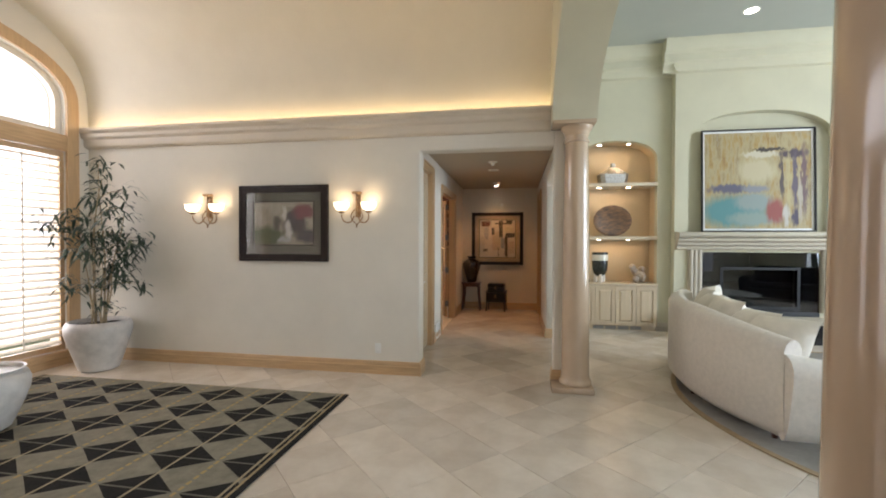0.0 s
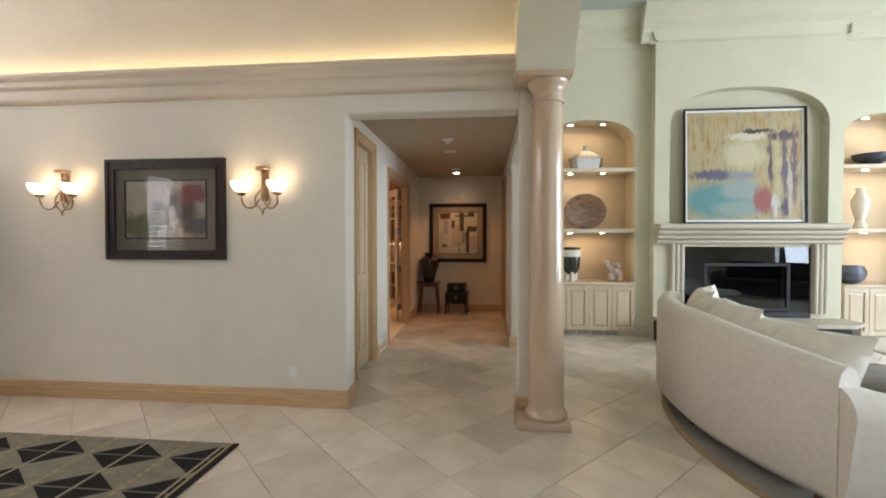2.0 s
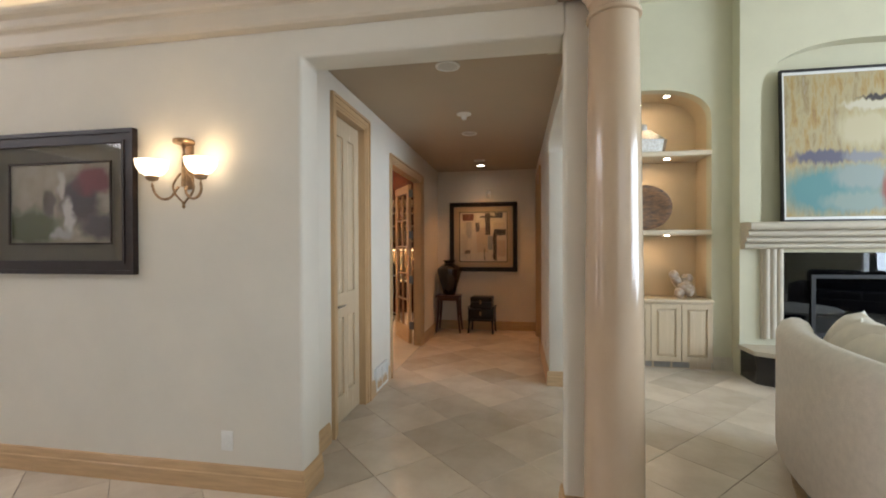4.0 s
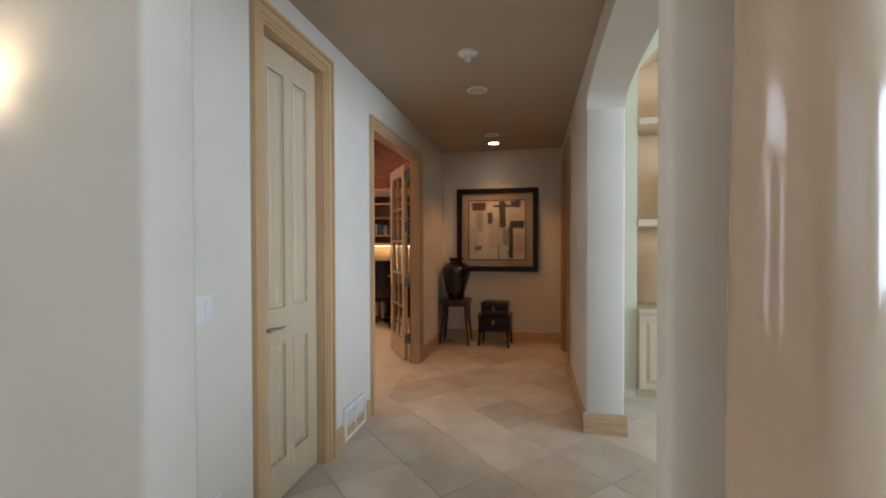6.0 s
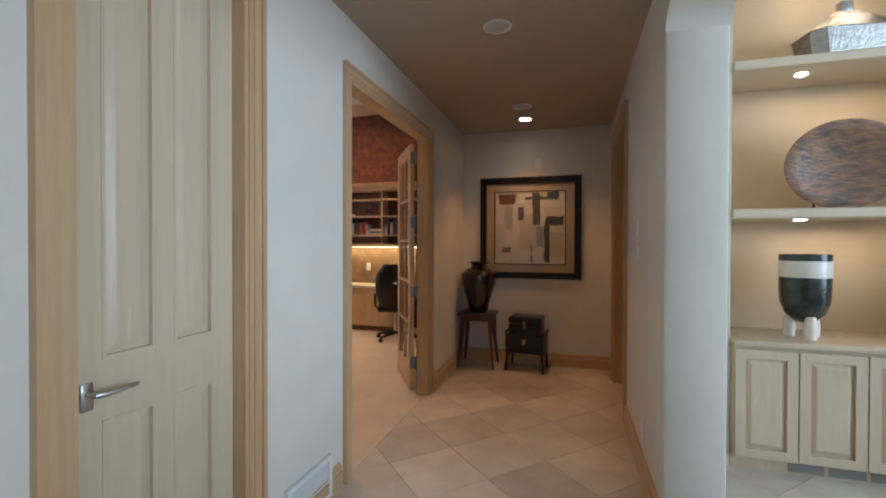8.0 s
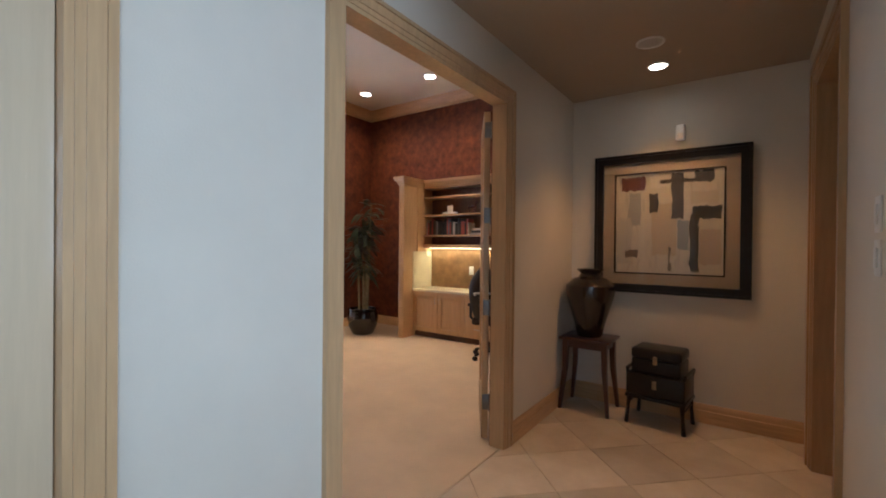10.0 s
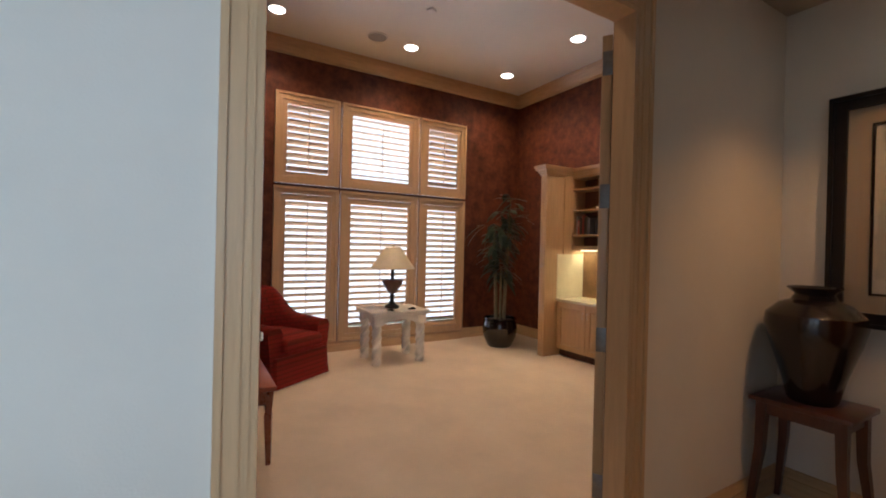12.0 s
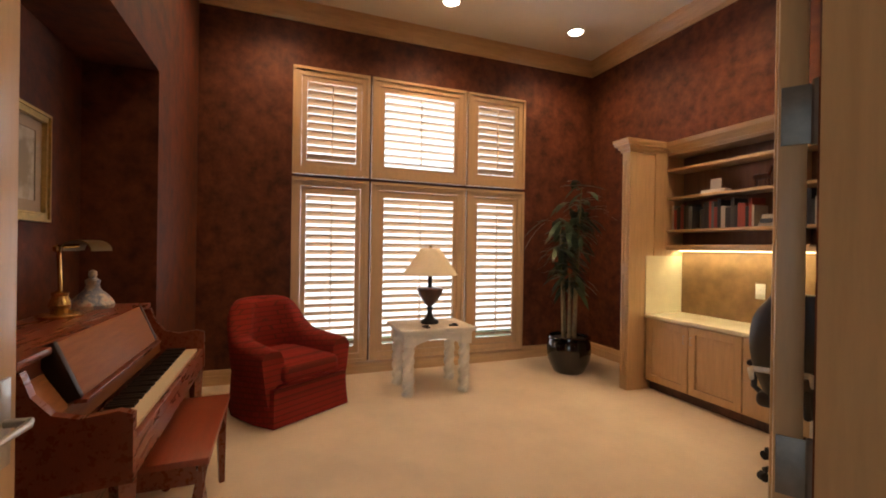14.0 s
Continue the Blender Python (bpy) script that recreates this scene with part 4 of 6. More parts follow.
for z in (0.25, 0.9, 1.55, 2.2):
    solid("door_hinge", T([(0, 0, -0.05), (0, 0, 0.05)], 0.009, 10), M_SOOT, pose(HR + 0.13, D3[1] - 0.02, z), "dark steel hinge on the far door jamb", "hinge", "far door hinges")


def vent_grille():
    t = thing("vent_grille", pose(HX, 6.575, 0.022), "white painted metal floor vent grille", "vent")
    part("frame", ring(bmesh.new(), rect(-0.19, 0.19, 0.0, 0.23), rect(-0.165, 0.165, 0.025, 0.205), "x", 0.0005, 0.024), M_WHITE, t, smooth=None)
    part("backing", B(0.0006, 0.003, -0.165, 0.165, 0.025, 0.205), M_LRUG, t, smooth=None)
    first = None
    for i in range(9):
        m = pose(0.0135, 0, 0.037 + 0.0195 * i, 0, 35, 0)
        if first is None:
            first = part("slat", B(-0.009, 0.009, -0.165, 0.165, -0.001, 0.001), M_WHITE, t, smooth=None, m=m)
        else:
            again(first, m)
    part("divider", B(0.004, 0.023, -0.006, 0.006, 0.025, 0.205), M_WHITE, t, smooth=None)


vent_grille()
wall_plate("light_switch", pose(HX, 5.10, 1.15, 0, 0, 90), "white double rocker light switch on the wall", "switch", w=0.118, kind="switch")
wall_plate("outlet", pose(HX, 5.16, 0.30, 0, 0, 90), "white outlet low on the hall wall", "outlet")
wall_plate("thermostat", pose(HR, 7.75, 1.50, 0, 0, -90), "small white wall thermostat above a switch", "thermostat", kind="switch")
wall_plate("light_switch", pose(HR, 7.75, 1.36, 0, 0, -90), "white single light switch on the wall", "switch", kind="switch")
wall_plate("outlet", pose(HR, 7.5, 0.30, 0, 0, -90), "white outlet low on the hall wall", "outlet")

M_HPIC = canvas("abstract_blocks", [(0.44, 0.40, 0.32), (0.58, 0.54, 0.45), (0.62, 0.57, 0.47), (0.42, 0.40, 0.35)],
                [(-0.25, 0.12, 0.05, 0.14, (0.36, 0.36, 0.34)), (-0.33, -0.15, 0.06, 0.2, (0.50, 0.47, 0.40)), (-0.02, -0.05, 0.09, 0.22, (0.52, 0.43, 0.31)), (-0.26, 0.34, 0.10, 0.06, (0.12, 0.03, 0.02)), (-0.05, 0.35, 0.08, 0.05, (0.66, 0.63, 0.56)),
                 (0.08, 0.22, 0.045, 0.19, (0.055, 0.05, 0.048)), (0.14, 0.345, 0.19, 0.016, (0.04, 0.035, 0.035)), (0.27, 0.37, 0.065, 0.045, (0.05, 0.055, 0.06)), (0.27, 0.20, 0.10, 0.05, (0.52, 0.47, 0.36)), (0.29, 0.08, 0.10, 0.05, (0.045, 0.05, 0.055)), (0.20, -0.16, 0.03, 0.24, (0.05, 0.045, 0.04)), (0.12, -0.1, 0.045, 0.12, (0.27, 0.31, 0.33)),
                 (-0.10, 0.17, 0.035, 0.08, (0.08, 0.075, 0.07)), (0.31, -0.2, 0.075, 0.14, (0.50, 0.41, 0.33)), (-0.27, -0.26, 0.05, 0.03, (0.16, 0.13, 0.11)), (0.02, -0.30, 0.012, 0.10, (0.18, 0.16, 0.13))], 5.0, (3, 1, 0.8), warp=0.06, square=True, dim=0.85)
picture("abstract_picture", 1.16, 1.19, 0.075, pose(-0.425, 9.82 - 0.001, 1.597), M_HPIC, M_MATB, "abstract block print in a black frame", (0.80, 0.84), M_BLACK, M_BLACK)
sn = thing("motion_sensor", pose(-0.33, 9.82, 2.33), "small white plastic alarm sensor above the picture", "sensor")
part("body", B(-0.035, 0.035, -0.045, -0.001, -0.065, 0.065, 0.012, 3), M_WHITE, sn)
part("window", B(-0.02, 0.02, -0.0485, -0.046, -0.05, -0.005, 0.001), M_SHUTW, sn)
downlight(pose(-0.43, 9.34, CH), 0.06, watts=52, color=(1.0, 0.48, 0.16), cone=104)
for x, y in ((-0.34, 5.46), (-0.39, 7.33), (-0.41, 8.91)):
    t = thing("ceiling_speaker", pose(x, y, CH), "round white ceiling speaker grille", "speaker", "hall ceiling speakers")
    part("rim", L([(0.088, -0.001), (0.088, -0.008), (0.075, -0.011), (0.072, -0.004)], 32), M_WHITE, t)
    part("grille", L([(0.072, -0.004), (0.045, -0.006), (0.001, -0.0065)], 32), mat("perforated_grille", (0.62, 0.60, 0.55), 0.6, vary=0.2, scale=200), t)
sd = thing("smoke_detector", pose(-0.36, 6.59, CH), "white ceiling smoke detector", "smoke detector")
part("base", L([(0.07, -0.001), (0.07, -0.012), (0.05, -0.02), (0.001, -0.02)], 28), M_WHITE, sd)
part("sensor", L([(0.022, -0.02), (0.026, -0.045), (0.02, -0.06), (0.001, -0.062)], 20), M_WHITE, sd)


def plant_stand():
    t = thing("side_stand", pose(-0.985, 9.60, 0), "slender dark cherry wood pedestal table", "side table")
    part("tabletop", B(-0.21, 0.21, -0.18, 0.18, 0.595, 0.62, 0.006), M_DKWOOD, t)
    part("apron", ring(bmesh.new(), rect(-0.17, 0.17, -0.14, 0.14), rect(-0.155, 0.155, -0.125, 0.125), "z", 0.53, 0.595), M_DKWOOD, t, smooth=None)
    for x in (-1, 1):
        for y in (-1, 1):
            part("leg", T([(x * 0.16, y * 0.13, 0.595), (x * 0.165, y * 0.135, 0.35), (x * 0.20, y * 0.165, 0.0)], [0.034, 0.028, 0.018], 4), M_DKWOOD, t)
    v = solid("vase", L([(0.095, 0), (0.105, 0.015), (0.135, 0.14), (0.185, 0.30), (0.207, 0.39), (0.20, 0.44), (0.145, 0.495), (0.095, 0.515), (0.08, 0.545), (0.115, 0.575), (0.11, 0.58), (0.07, 0.555), (0.06, 0.5), (0.001, 0.48)], 44),
              mat("dark_raku_glaze", (0.016, 0.010, 0.009), 0.16, vary=0.6, scale=7, coat=0.4, bump=0.1, bscale=15), pose(-0.985, 9.60, 0.62), "large dark glazed vase on the pedestal table", "vase")


plant_stand()


def chest_stool():
    t = thing("chest_on_stand", pose(-0.43, 9.60, 0, 0, 0, -6), "black lacquer box on a low footed stand", "stool")
    part("chest", B(-0.175, 0.175, -0.135, 0.135, 0.405, 0.515, 0.010, 3), M_BLACK, t)
    part("lid", B(-0.18, 0.18, -0.14, 0.14, 0.517, 0.60, 0.022, 3), M_BLACK, t)
    part("clasp", B(-0.016, 0.016, -0.147, -0.141, 0.485, 0.55, 0.002), M_BRONZE, t)
    part("lower_chest", B(-0.21, 0.21, -0.16, 0.16, 0.235, 0.40, 0.014, 3), M_BLACK, t)
    part("clasp", B(-0.016, 0.016, -0.167, -0.161, 0.30, 0.365, 0.002), M_BRONZE, t)
    part("rail", B(-0.215, 0.215, -0.165, 0.165, 0.205, 0.233, 0.006), M_BLACK, t)
    for x in (-1, 1):
        part("scroll_arm", T([(x * 0.2, -0.14, 0.395), (x * 0.205, -0.14, 0.43), (x * 0.21, 0.14, 0.43), (x * 0.2, 0.14, 0.395)], 0.014), M_BLACK, t)
        for y in (-1, 1):
            part("leg", T([(x * 0.19, y * 0.14, 0.206), (x * 0.195, y * 0.145, 0.12), (x * 0.205, y * 0.15, 0.0)], [0.018, 0.013, 0.016], 8), M_BLACK, t)
        part("stretcher", T([(x * 0.195, -0.145, 0.16), (x * 0.195, 0.145, 0.16)], 0.008), M_BLACK, t)


chest_stool()

# ---- living room ----


def niche_fitting(c, group):
    t = thing("niche_cabinet", pose(c, NW, 0), "pale maple built-in cabinet with four panel doors", "cabinet", group)
    part("body", B(-0.672, 0.672, -0.045, 0.43, 0.085, 0.775), M_DOOR, t, smooth=None)
    part("toe_kick", B(-0.672, 0.672, 0.0, 0.42, 0.0, 0.084), M_DOOR, t, smooth=None)
    for x in (-0.36, -0.155, 0.05, 0.255):
        part("vent", B(x, x + 0.18, -0.005, -0.0005, 0.012, 0.074), M_LRUG, t, "grey toe-kick vent", smooth=None)
    for i in range(4):
        x0, x1 = -0.665 + 0.334 * i, -0.665 + 0.334 * i + 0.326
        d = part("door", ring(bmesh.new(), rect(x0, x1, 0.095, 0.758), rect(x0 + 0.055, x1 - 0.055, 0.15, 0.703), "y", -0.067, -0.046), M_DOOR, t, smooth=None)
        part("panel", loft(bmesh.new(), [[(x0 + 0.055 + s, y, 0.15 + s), (x1 - 0.055 - s, y, 0.15 + s), (x1 - 0.055 - s, y, 0.703 - s), (x0 + 0.055 + s, y, 0.703 - s)] for s, y in ((0, -0.047), (0.008, -0.049), (0.03, -0.060), (0.034, -0.061))]), M_DOOR, d, smooth=None)
    solid("niche_worktop", B(-0.672, 0.672, -0.082, 0.435, 0.777, 0.815, 0.010, 3), M_DOOR, pose(c, NW, 0), "pale maple ledge over the niche cabinet", "shelf", group + " shelves")
    for z in (1.592, 2.515):
        s = thing("niche_shelf", pose(c, NW, z), "thick cream shelf with two small spotlights", "shelf", group + " shelves")
        part("board", B(-0.673, 0.673, -0.02, 0.438, -0.03, 0.03, 0.012, 3), mat("shelf_paint", (0.66, 0.55, 0.40), 0.4, vary=0.05, scale=3), s)
        for x in (-0.245, 0.245):
            part("puck_light", L([(0.033, -0.031), (0.033, -0.035), (0.001, -0.037)], 20, pose(x, 0.16, 0)), M_LAMP, s, "lit puck light")
    for x in (-0.245, 0.245):
        downlight(pose(c + x, NW + 0.17, 3.245), 0.04, "niche top spotlights", label="small lit spotlight in the niche top")
    for z in (3.20, 2.44, 1.52):
        area_lamp("niche_light", (c, NW + 0.20, z), (c, NW + 0.2001, 0), 0.6, 0.06, 1.7, (1.0, 0.72, 0.40))


niche_fitting(NC, "left niche built-ins")
niche_fitting(NC2, "right niche built-ins")


def lidded_box(x, y, z):
    t = thing("lidded_box", pose(x, y, z, 0, 0, 8), "hammered silver lidded box on the shelf", "ornament")
    def oct_ring(w, d, c, zz):
        return [(-w + c, -d, zz), (w - c, -d, zz), (w, -d + c, zz), (w, d - c, zz), (w - c, d, zz), (-w + c, d, zz), (-w, d - c, zz), (-w, -d + c, zz)]
    part("body", loft(bmesh.new(), [oct_ring(0.22, 0.13, 0.06, 0.0), oct_ring(0.245, 0.145, 0.06, 0.16)]), M_SILVER, t, smooth=None)
    part("lid", loft(bmesh.new(), [oct_ring(0.25, 0.15, 0.06, 0.161), oct_ring(0.13, 0.08, 0.03, 0.25), oct_ring(0.10, 0.06, 0.025, 0.27), oct_ring(0.085, 0.05, 0.02, 0.29)]), M_SILVER, t, smooth=None)
    part("knob", B(-0.035, 0.035, -0.025, 0.025, 0.29, 0.37, 0.006), M_SILVER, t)


lidded_box(1.675, NW + 0.18, 2.546)
M_PLATE = mat("copper_mottled_platter", (0.36, 0.19, 0.095), 0.42, metal=0.15, vary=0.55, scale=9, bump=0.6, bscale=22, stretch=(1, 2.6, 1), dark=(0.10, 0.075, 0.06))
pl = thing("display_platter", pose(1.67, NW + 0.20, 1.623 + 0.285, -80, 0, 0), "large mottled copper platter leaning on a stand", "platter")
part("dish", L([(0.001, -0.01), (0.15, -0.006), (0.23, 0.02), (0.30, 0.035), (0.305, 0.042), (0.295, 0.045), (0.23, 0.03), (0.15, 0.004), (0.001, 0.0)], 48, pose(0, 0, -0.02, 180, 0, 6) @ Matrix.Diagonal((1.06, 0.90, 1, 1))), M_PLATE, pl)
part("stand", T([(-0.09, 0.30, -0.08), (-0.09, 0.29, 0.05), (-0.09, 0.24, 0.06)], 0.008), M_SOOT, pl)
part("stand", T([(0.09, 0.30, -0.08), (0.09, 0.29, 0.05), (0.09, 0.24, 0.06)], 0.008), M_SOOT, pl)


def striped_vase(x, y, z):
    t = thing("footed_vase", pose(x, y, z) @ Matrix.Diagonal((1.02, 1.02, 1.25, 1)), "dark green stone vase with a white band on three feet", "vase")
    mm = mat("dark_green_marble", (0.035, 0.040, 0.032), 0.2, vary=0.7, scale=14)
    part("bowl", L([(0.001, 0.075), (0.05, 0.08), (0.10, 0.12), (0.125, 0.18), (0.13, 0.25), (0.13, 0.305)], 36), mm, t)
    part("band", L([(0.1305, 0.305), (0.1315, 0.307), (0.1315, 0.385), (0.1305, 0.387)], 36), mat("white_marble", (0.72, 0.68, 0.58), 0.3, vary=0.1, scale=10), t, "white stone band")
    part("rim", L([(0.130, 0.387), (0.132, 0.42), (0.122, 0.42), (0.118, 0.36), (0.001, 0.3)], 36), mm, t)
    for i in range(3):
        a = radians(30 + 120 * i)
        part("foot", L([(0.03, 0.0), (0.034, 0.05), (0.026, 0.11), (0.001, 0.115)], 16, pose(0.075 * math.cos(a), 0.075 * math.sin(a), 0)), M_SHUTW, t, "white stone foot")


striped_vase(1.465, NW + 0.14, 0.816)


def rock(name, x, y, z, s, material, label, seed):
    rnd = random.Random(seed)
    t = thing(name, pose(x, y, z), label, "ornament")
    for i in range(7):
        bm = bmesh.new()
        bmesh.ops.create_icosphere(bm, subdivisions=2, radius=1)
        m = pose(rnd.uniform(-0.5, 0.5) * s, rnd.uniform(-0.3, 0.3) * s, s * (0.35 + 0.2 * i), rnd.uniform(0, 90), rnd.uniform(0, 90), 0) @ Matrix.Diagonal((s * rnd.uniform(0.3, 0.6), s * rnd.uniform(0.3, 0.5), s * rnd.uniform(0.25, 0.4), 1))
        bmesh.ops.transform(bm, matrix=m, verts=bm.verts)
        for v in bm.verts:
            v.co += Vector((rnd.uniform(-1, 1), rnd.uniform(-1, 1), rnd.uniform(-1, 1))) * s * 0.045
            v.co.z = max(v.co.z, 0)
        part("lobe", bm, material, t, smooth=50)
    return t


M_ROCK = mat("pale_carved_stone", (0.58, 0.50, 0.42), 0.35, vary=0.5, scale=16, dark=(0.26, 0.17, 0.10))
rock("stone_sculpture", 2.10, NW + 0.14, 0.816, 0.17, M_ROCK, "pale carved stone sculpture on the ledge", 4)
solid("bowl", L([(0.06, 0), (0.12, 0.03), (0.2, 0.10), (0.22, 0.17), (0.2, 0.17), (0.1, 0.05), (0.001, 0.04)], 36), mat("blue_glaze", (0.05, 0.055, 0.075), 0.2, vary=0.6, scale=9), pose(5.77, NW + 0.2, 2.546), "dark blue glazed bowl on the shelf", "bowl")
solid("vase", L([(0.08, 0), (0.09, 0.02), (0.05, 0.12), (0.10, 0.30), (0.11, 0.42), (0.05, 0.54), (0.06, 0.60), (0.04, 0.60), (0.001, 0.5)], 32), M_SHUTW, pose(5.64, NW + 0.2, 1.623), "slender cream vase on the shelf", "vase")
solid("bowl", L([(0.08, 0), (0.16, 0.06), (0.19, 0.16), (0.15, 0.26), (0.13, 0.26), (0.16, 0.15), (0.001, 0.04)], 36), mat("blue_grey_glaze", (0.12, 0.13, 0.18), 0.25, vary=0.6, scale=9), pose(5.52, NW + 0.2, 0.816), "blue-grey round pot on the ledge", "bowl")

# tall windows across the living room and the sofa before them
lw = thing("window_3", pose(9.0, 0, 0), "tall white-framed living room windows", "window", kind="structure")
for y in (0.04, 1.5, 3.0, 4.5, 5.96):
    part("mullion", B(0.02, 0.14, y - 0.05, y + 0.05, 0.40, 4.10), M_WHITE, lw, smooth=None)
for a, b in ((0.09, 1.45), (1.55, 2.95), (3.05, 4.45), (4.55, 5.91)):
    part("transom", B(0.03, 0.13, a, b, 2.45, 2.55), M_WHITE, lw, smooth=None)
    part("sill", B(0.02, 0.16, a, b, 0.40, 0.46), M_WHITE, lw, smooth=None)


def dark_sofa(m):
    md = mat("dark_brown_leather", (0.035, 0.024, 0.020), 0.45, vary=0.3, scale=8, bump=0.1, bscale=60)
    t = thing("leather_sofa", m, "dark brown leather sofa facing the fireplace", "sofa")
    part("seat_base", B(-1.0, 1.0, -0.40, 0.42, 0.06, 0.30, 0.03), md, t)
    part("back", B(-1.0, 1.0, -0.46, -0.22, 0.302, 0.86, 0.09, 4), md, t)
    for q in (-1, 1):
        part("arm", B(q * 1.08 - 0.13, q * 1.08 + 0.13, -0.46, 0.44, 0.06, 0.62, 0.09, 4), md, t)
        part("seat_cushion", B(q * 0.47 - 0.465, q * 0.47 + 0.465, -0.21, 0.44, 0.302, 0.46, 0.05, 4), md, t)
        part("back_cushion", B(q * 0.47 - 0.45, q * 0.47 + 0.45, -0.21, 0.0, 0.462, 0.90, 0.08, 4), md, t)
        for y in (-0.35, 0.35):
            part("foot", B(q * 0.95 - 0.03, q * 0.95 + 0.03, y - 0.03, y + 0.03, 0.0, 0.059), M_DKWOOD, t, smooth=None)


dark_sofa(pose(7.3, 2.6, 0, 0, 0, 40))

# fireplace
fp = thing("fireplace", pose(AC, CF, 0), "cast stone fireplace with reeded pilasters and glass front", "fireplace")
mant = [(0, 1.40), (0.07, 1.40)]
for z0, z1, o in ((1.40, 1.465, 0.10), (1.465, 1.53, 0.135), (1.53, 1.60, 0.175), (1.60, 1.69, 0.225)):
    r = (z1 - z0) / 2
    mant += [(o - r, z0 + 0.003)] + [(o - r + r * math.cos(a), (z0 + z1) / 2 + (r - 0.003) * math.sin(a)) for a in [math.pi * (k / 6 - 0.5) for k in range(1, 6)]] + [(o - r, z1 - 0.003)]
mant += [(0.15, 1.69), (0, 1.69)]
part("mantel_shelf", prism(bmesh.new(), [(-p[0], p[1]) for p in mant], "x", -1.27, 1.21), M_STONE, fp, smooth=25)
for q in (-1, 1):
    for i in range(3):
        x = q * (0.90 + 0.065 * i)
        part("reed", L([(0.034, 0.42), (0.034, 1.398)], 18, pose(x, -0.03, 0)), M_STONE, fp)
    part("pilaster", B(q * 0.865 - 0.005, q * 1.07 + 0.005, -0.03, -0.001, 0.42, 1.398) if q > 0 else B(-1.075, -0.86, -0.03, -0.001, 0.42, 1.398), M_STONE, fp, smooth=None)
part("firebox", ring(bmesh.new(), rect(-0.862, 0.858, 0.36, 1.36), rect(-0.55, 0.55, 0.46, 1.10), "y", 0.02, 0.06), M_SOOT, fp, smooth=None)
part("glass_front", B(-0.86, 0.856, 0.005, 0.012, 0.42, 1.358), glass_mat("smoky_glass", (0.35, 0.37, 0.40), base=0.07), fp, smooth=None)
part("inner_wall", B(-0.55, 0.55, 0.13, 0.155, 0.40, 1.2), M_SOOT, fp, smooth=None)
part("screen_frame", ring(bmesh.new(), rect(-0.58, 0.58, 0.44, 1.12), rect(-0.54, 0.54, 0.49, 1.08), "y", -0.012, 0.003), M_SOOT, fp, smooth=None)
part("bottom_rail", B(-0.86, 0.86, -0.01, 0.10, 0.30, 0.42, 0.006), M_SOOT, fp)
h = thing("hearth", pose(AC, CF, 0), "raised black granite hearth with a cream stone top", "hearth")
part("riser", prism(bmesh.new(), [(-1.27, -0.002), (-1.27, -0.32), (-1.02, -0.50), (1.02, -0.50), (1.27, -0.32), (1.27, -0.002)], "z", 0.0, 0.30), M_GRANITE, h, smooth=None)
part("slab", prism(bmesh.new(), [(-1.30, -0.002), (-1.30, -0.34), (-1.04, -0.53), (1.04, -0.53), (1.30, -0.34), (1.30, -0.002)], "z", 0.30, 0.345), M_STONE, h, "cream stone slab", smooth=None)
M_BIG = canvas("large_abstract", [(0.28, 0.15, 0.05), (0.46, 0.30, 0.10), (0.50, 0.41, 0.22), (0.36, 0.25, 0.11), (0.44, 0.38, 0.26)],
               [(-0.35, -0.50, 0.52, 0.28, (0.10, 0.28, 0.28)), (-0.05, -0.35, 0.30, 0.16, (0.30, 0.36, 0.33)), (-0.05, -0.62, 0.4, 0.12, (0.28, 0.36, 0.31)), (-0.42, -0.13, 0.34, 0.08, (0.12, 0.11, 0.16)), (-0.02, -0.13, 0.20, 0.07, (0.28, 0.28, 0.30)),
                (0.0, 0.16, 0.30, 0.22, (0.60, 0.52, 0.32)), (0.05, 0.42, 0.28, 0.06, (0.68, 0.62, 0.46)), (0.18, 0.50, 0.26, 0.03, (0.05, 0.035, 0.03)), (0.52, 0.42, 0.22, 0.07, (0.09, 0.06, 0.07)),
                (0.36, 0.05, 0.035, 0.38, (0.10, 0.07, 0.06)), (0.46, 0.0, 0.03, 0.50, (0.54, 0.44, 0.22)), (0.55, -0.02, 0.04, 0.52, (0.13, 0.10, 0.13)), (0.68, 0.0, 0.045, 0.60, (0.17, 0.10, 0.10)), (0.62, -0.3, 0.03, 0.4, (0.50, 0.43, 0.33)),
                (0.26, -0.50, 0.14, 0.22, (0.34, 0.08, 0.06)), (0.42, -0.58, 0.05, 0.18, (0.60, 0.56, 0.48)), (0.55, -0.60, 0.05, 0.15, (0.08, 0.06, 0.09))], 3.0, (3.2, 1, 0.8), warp=0.16, dim=0.8)
picture("large_painting", 1.66, 1.66, 0.018, pose(AC - 0.03, CF + 0.06, 1.695 + 0.83, -2.0), M_BIG, M_WHITE, "large colourful abstract painting in a thin frame", (1.56, 1.56), M_BLACK, glazed=False, depth=0.05)


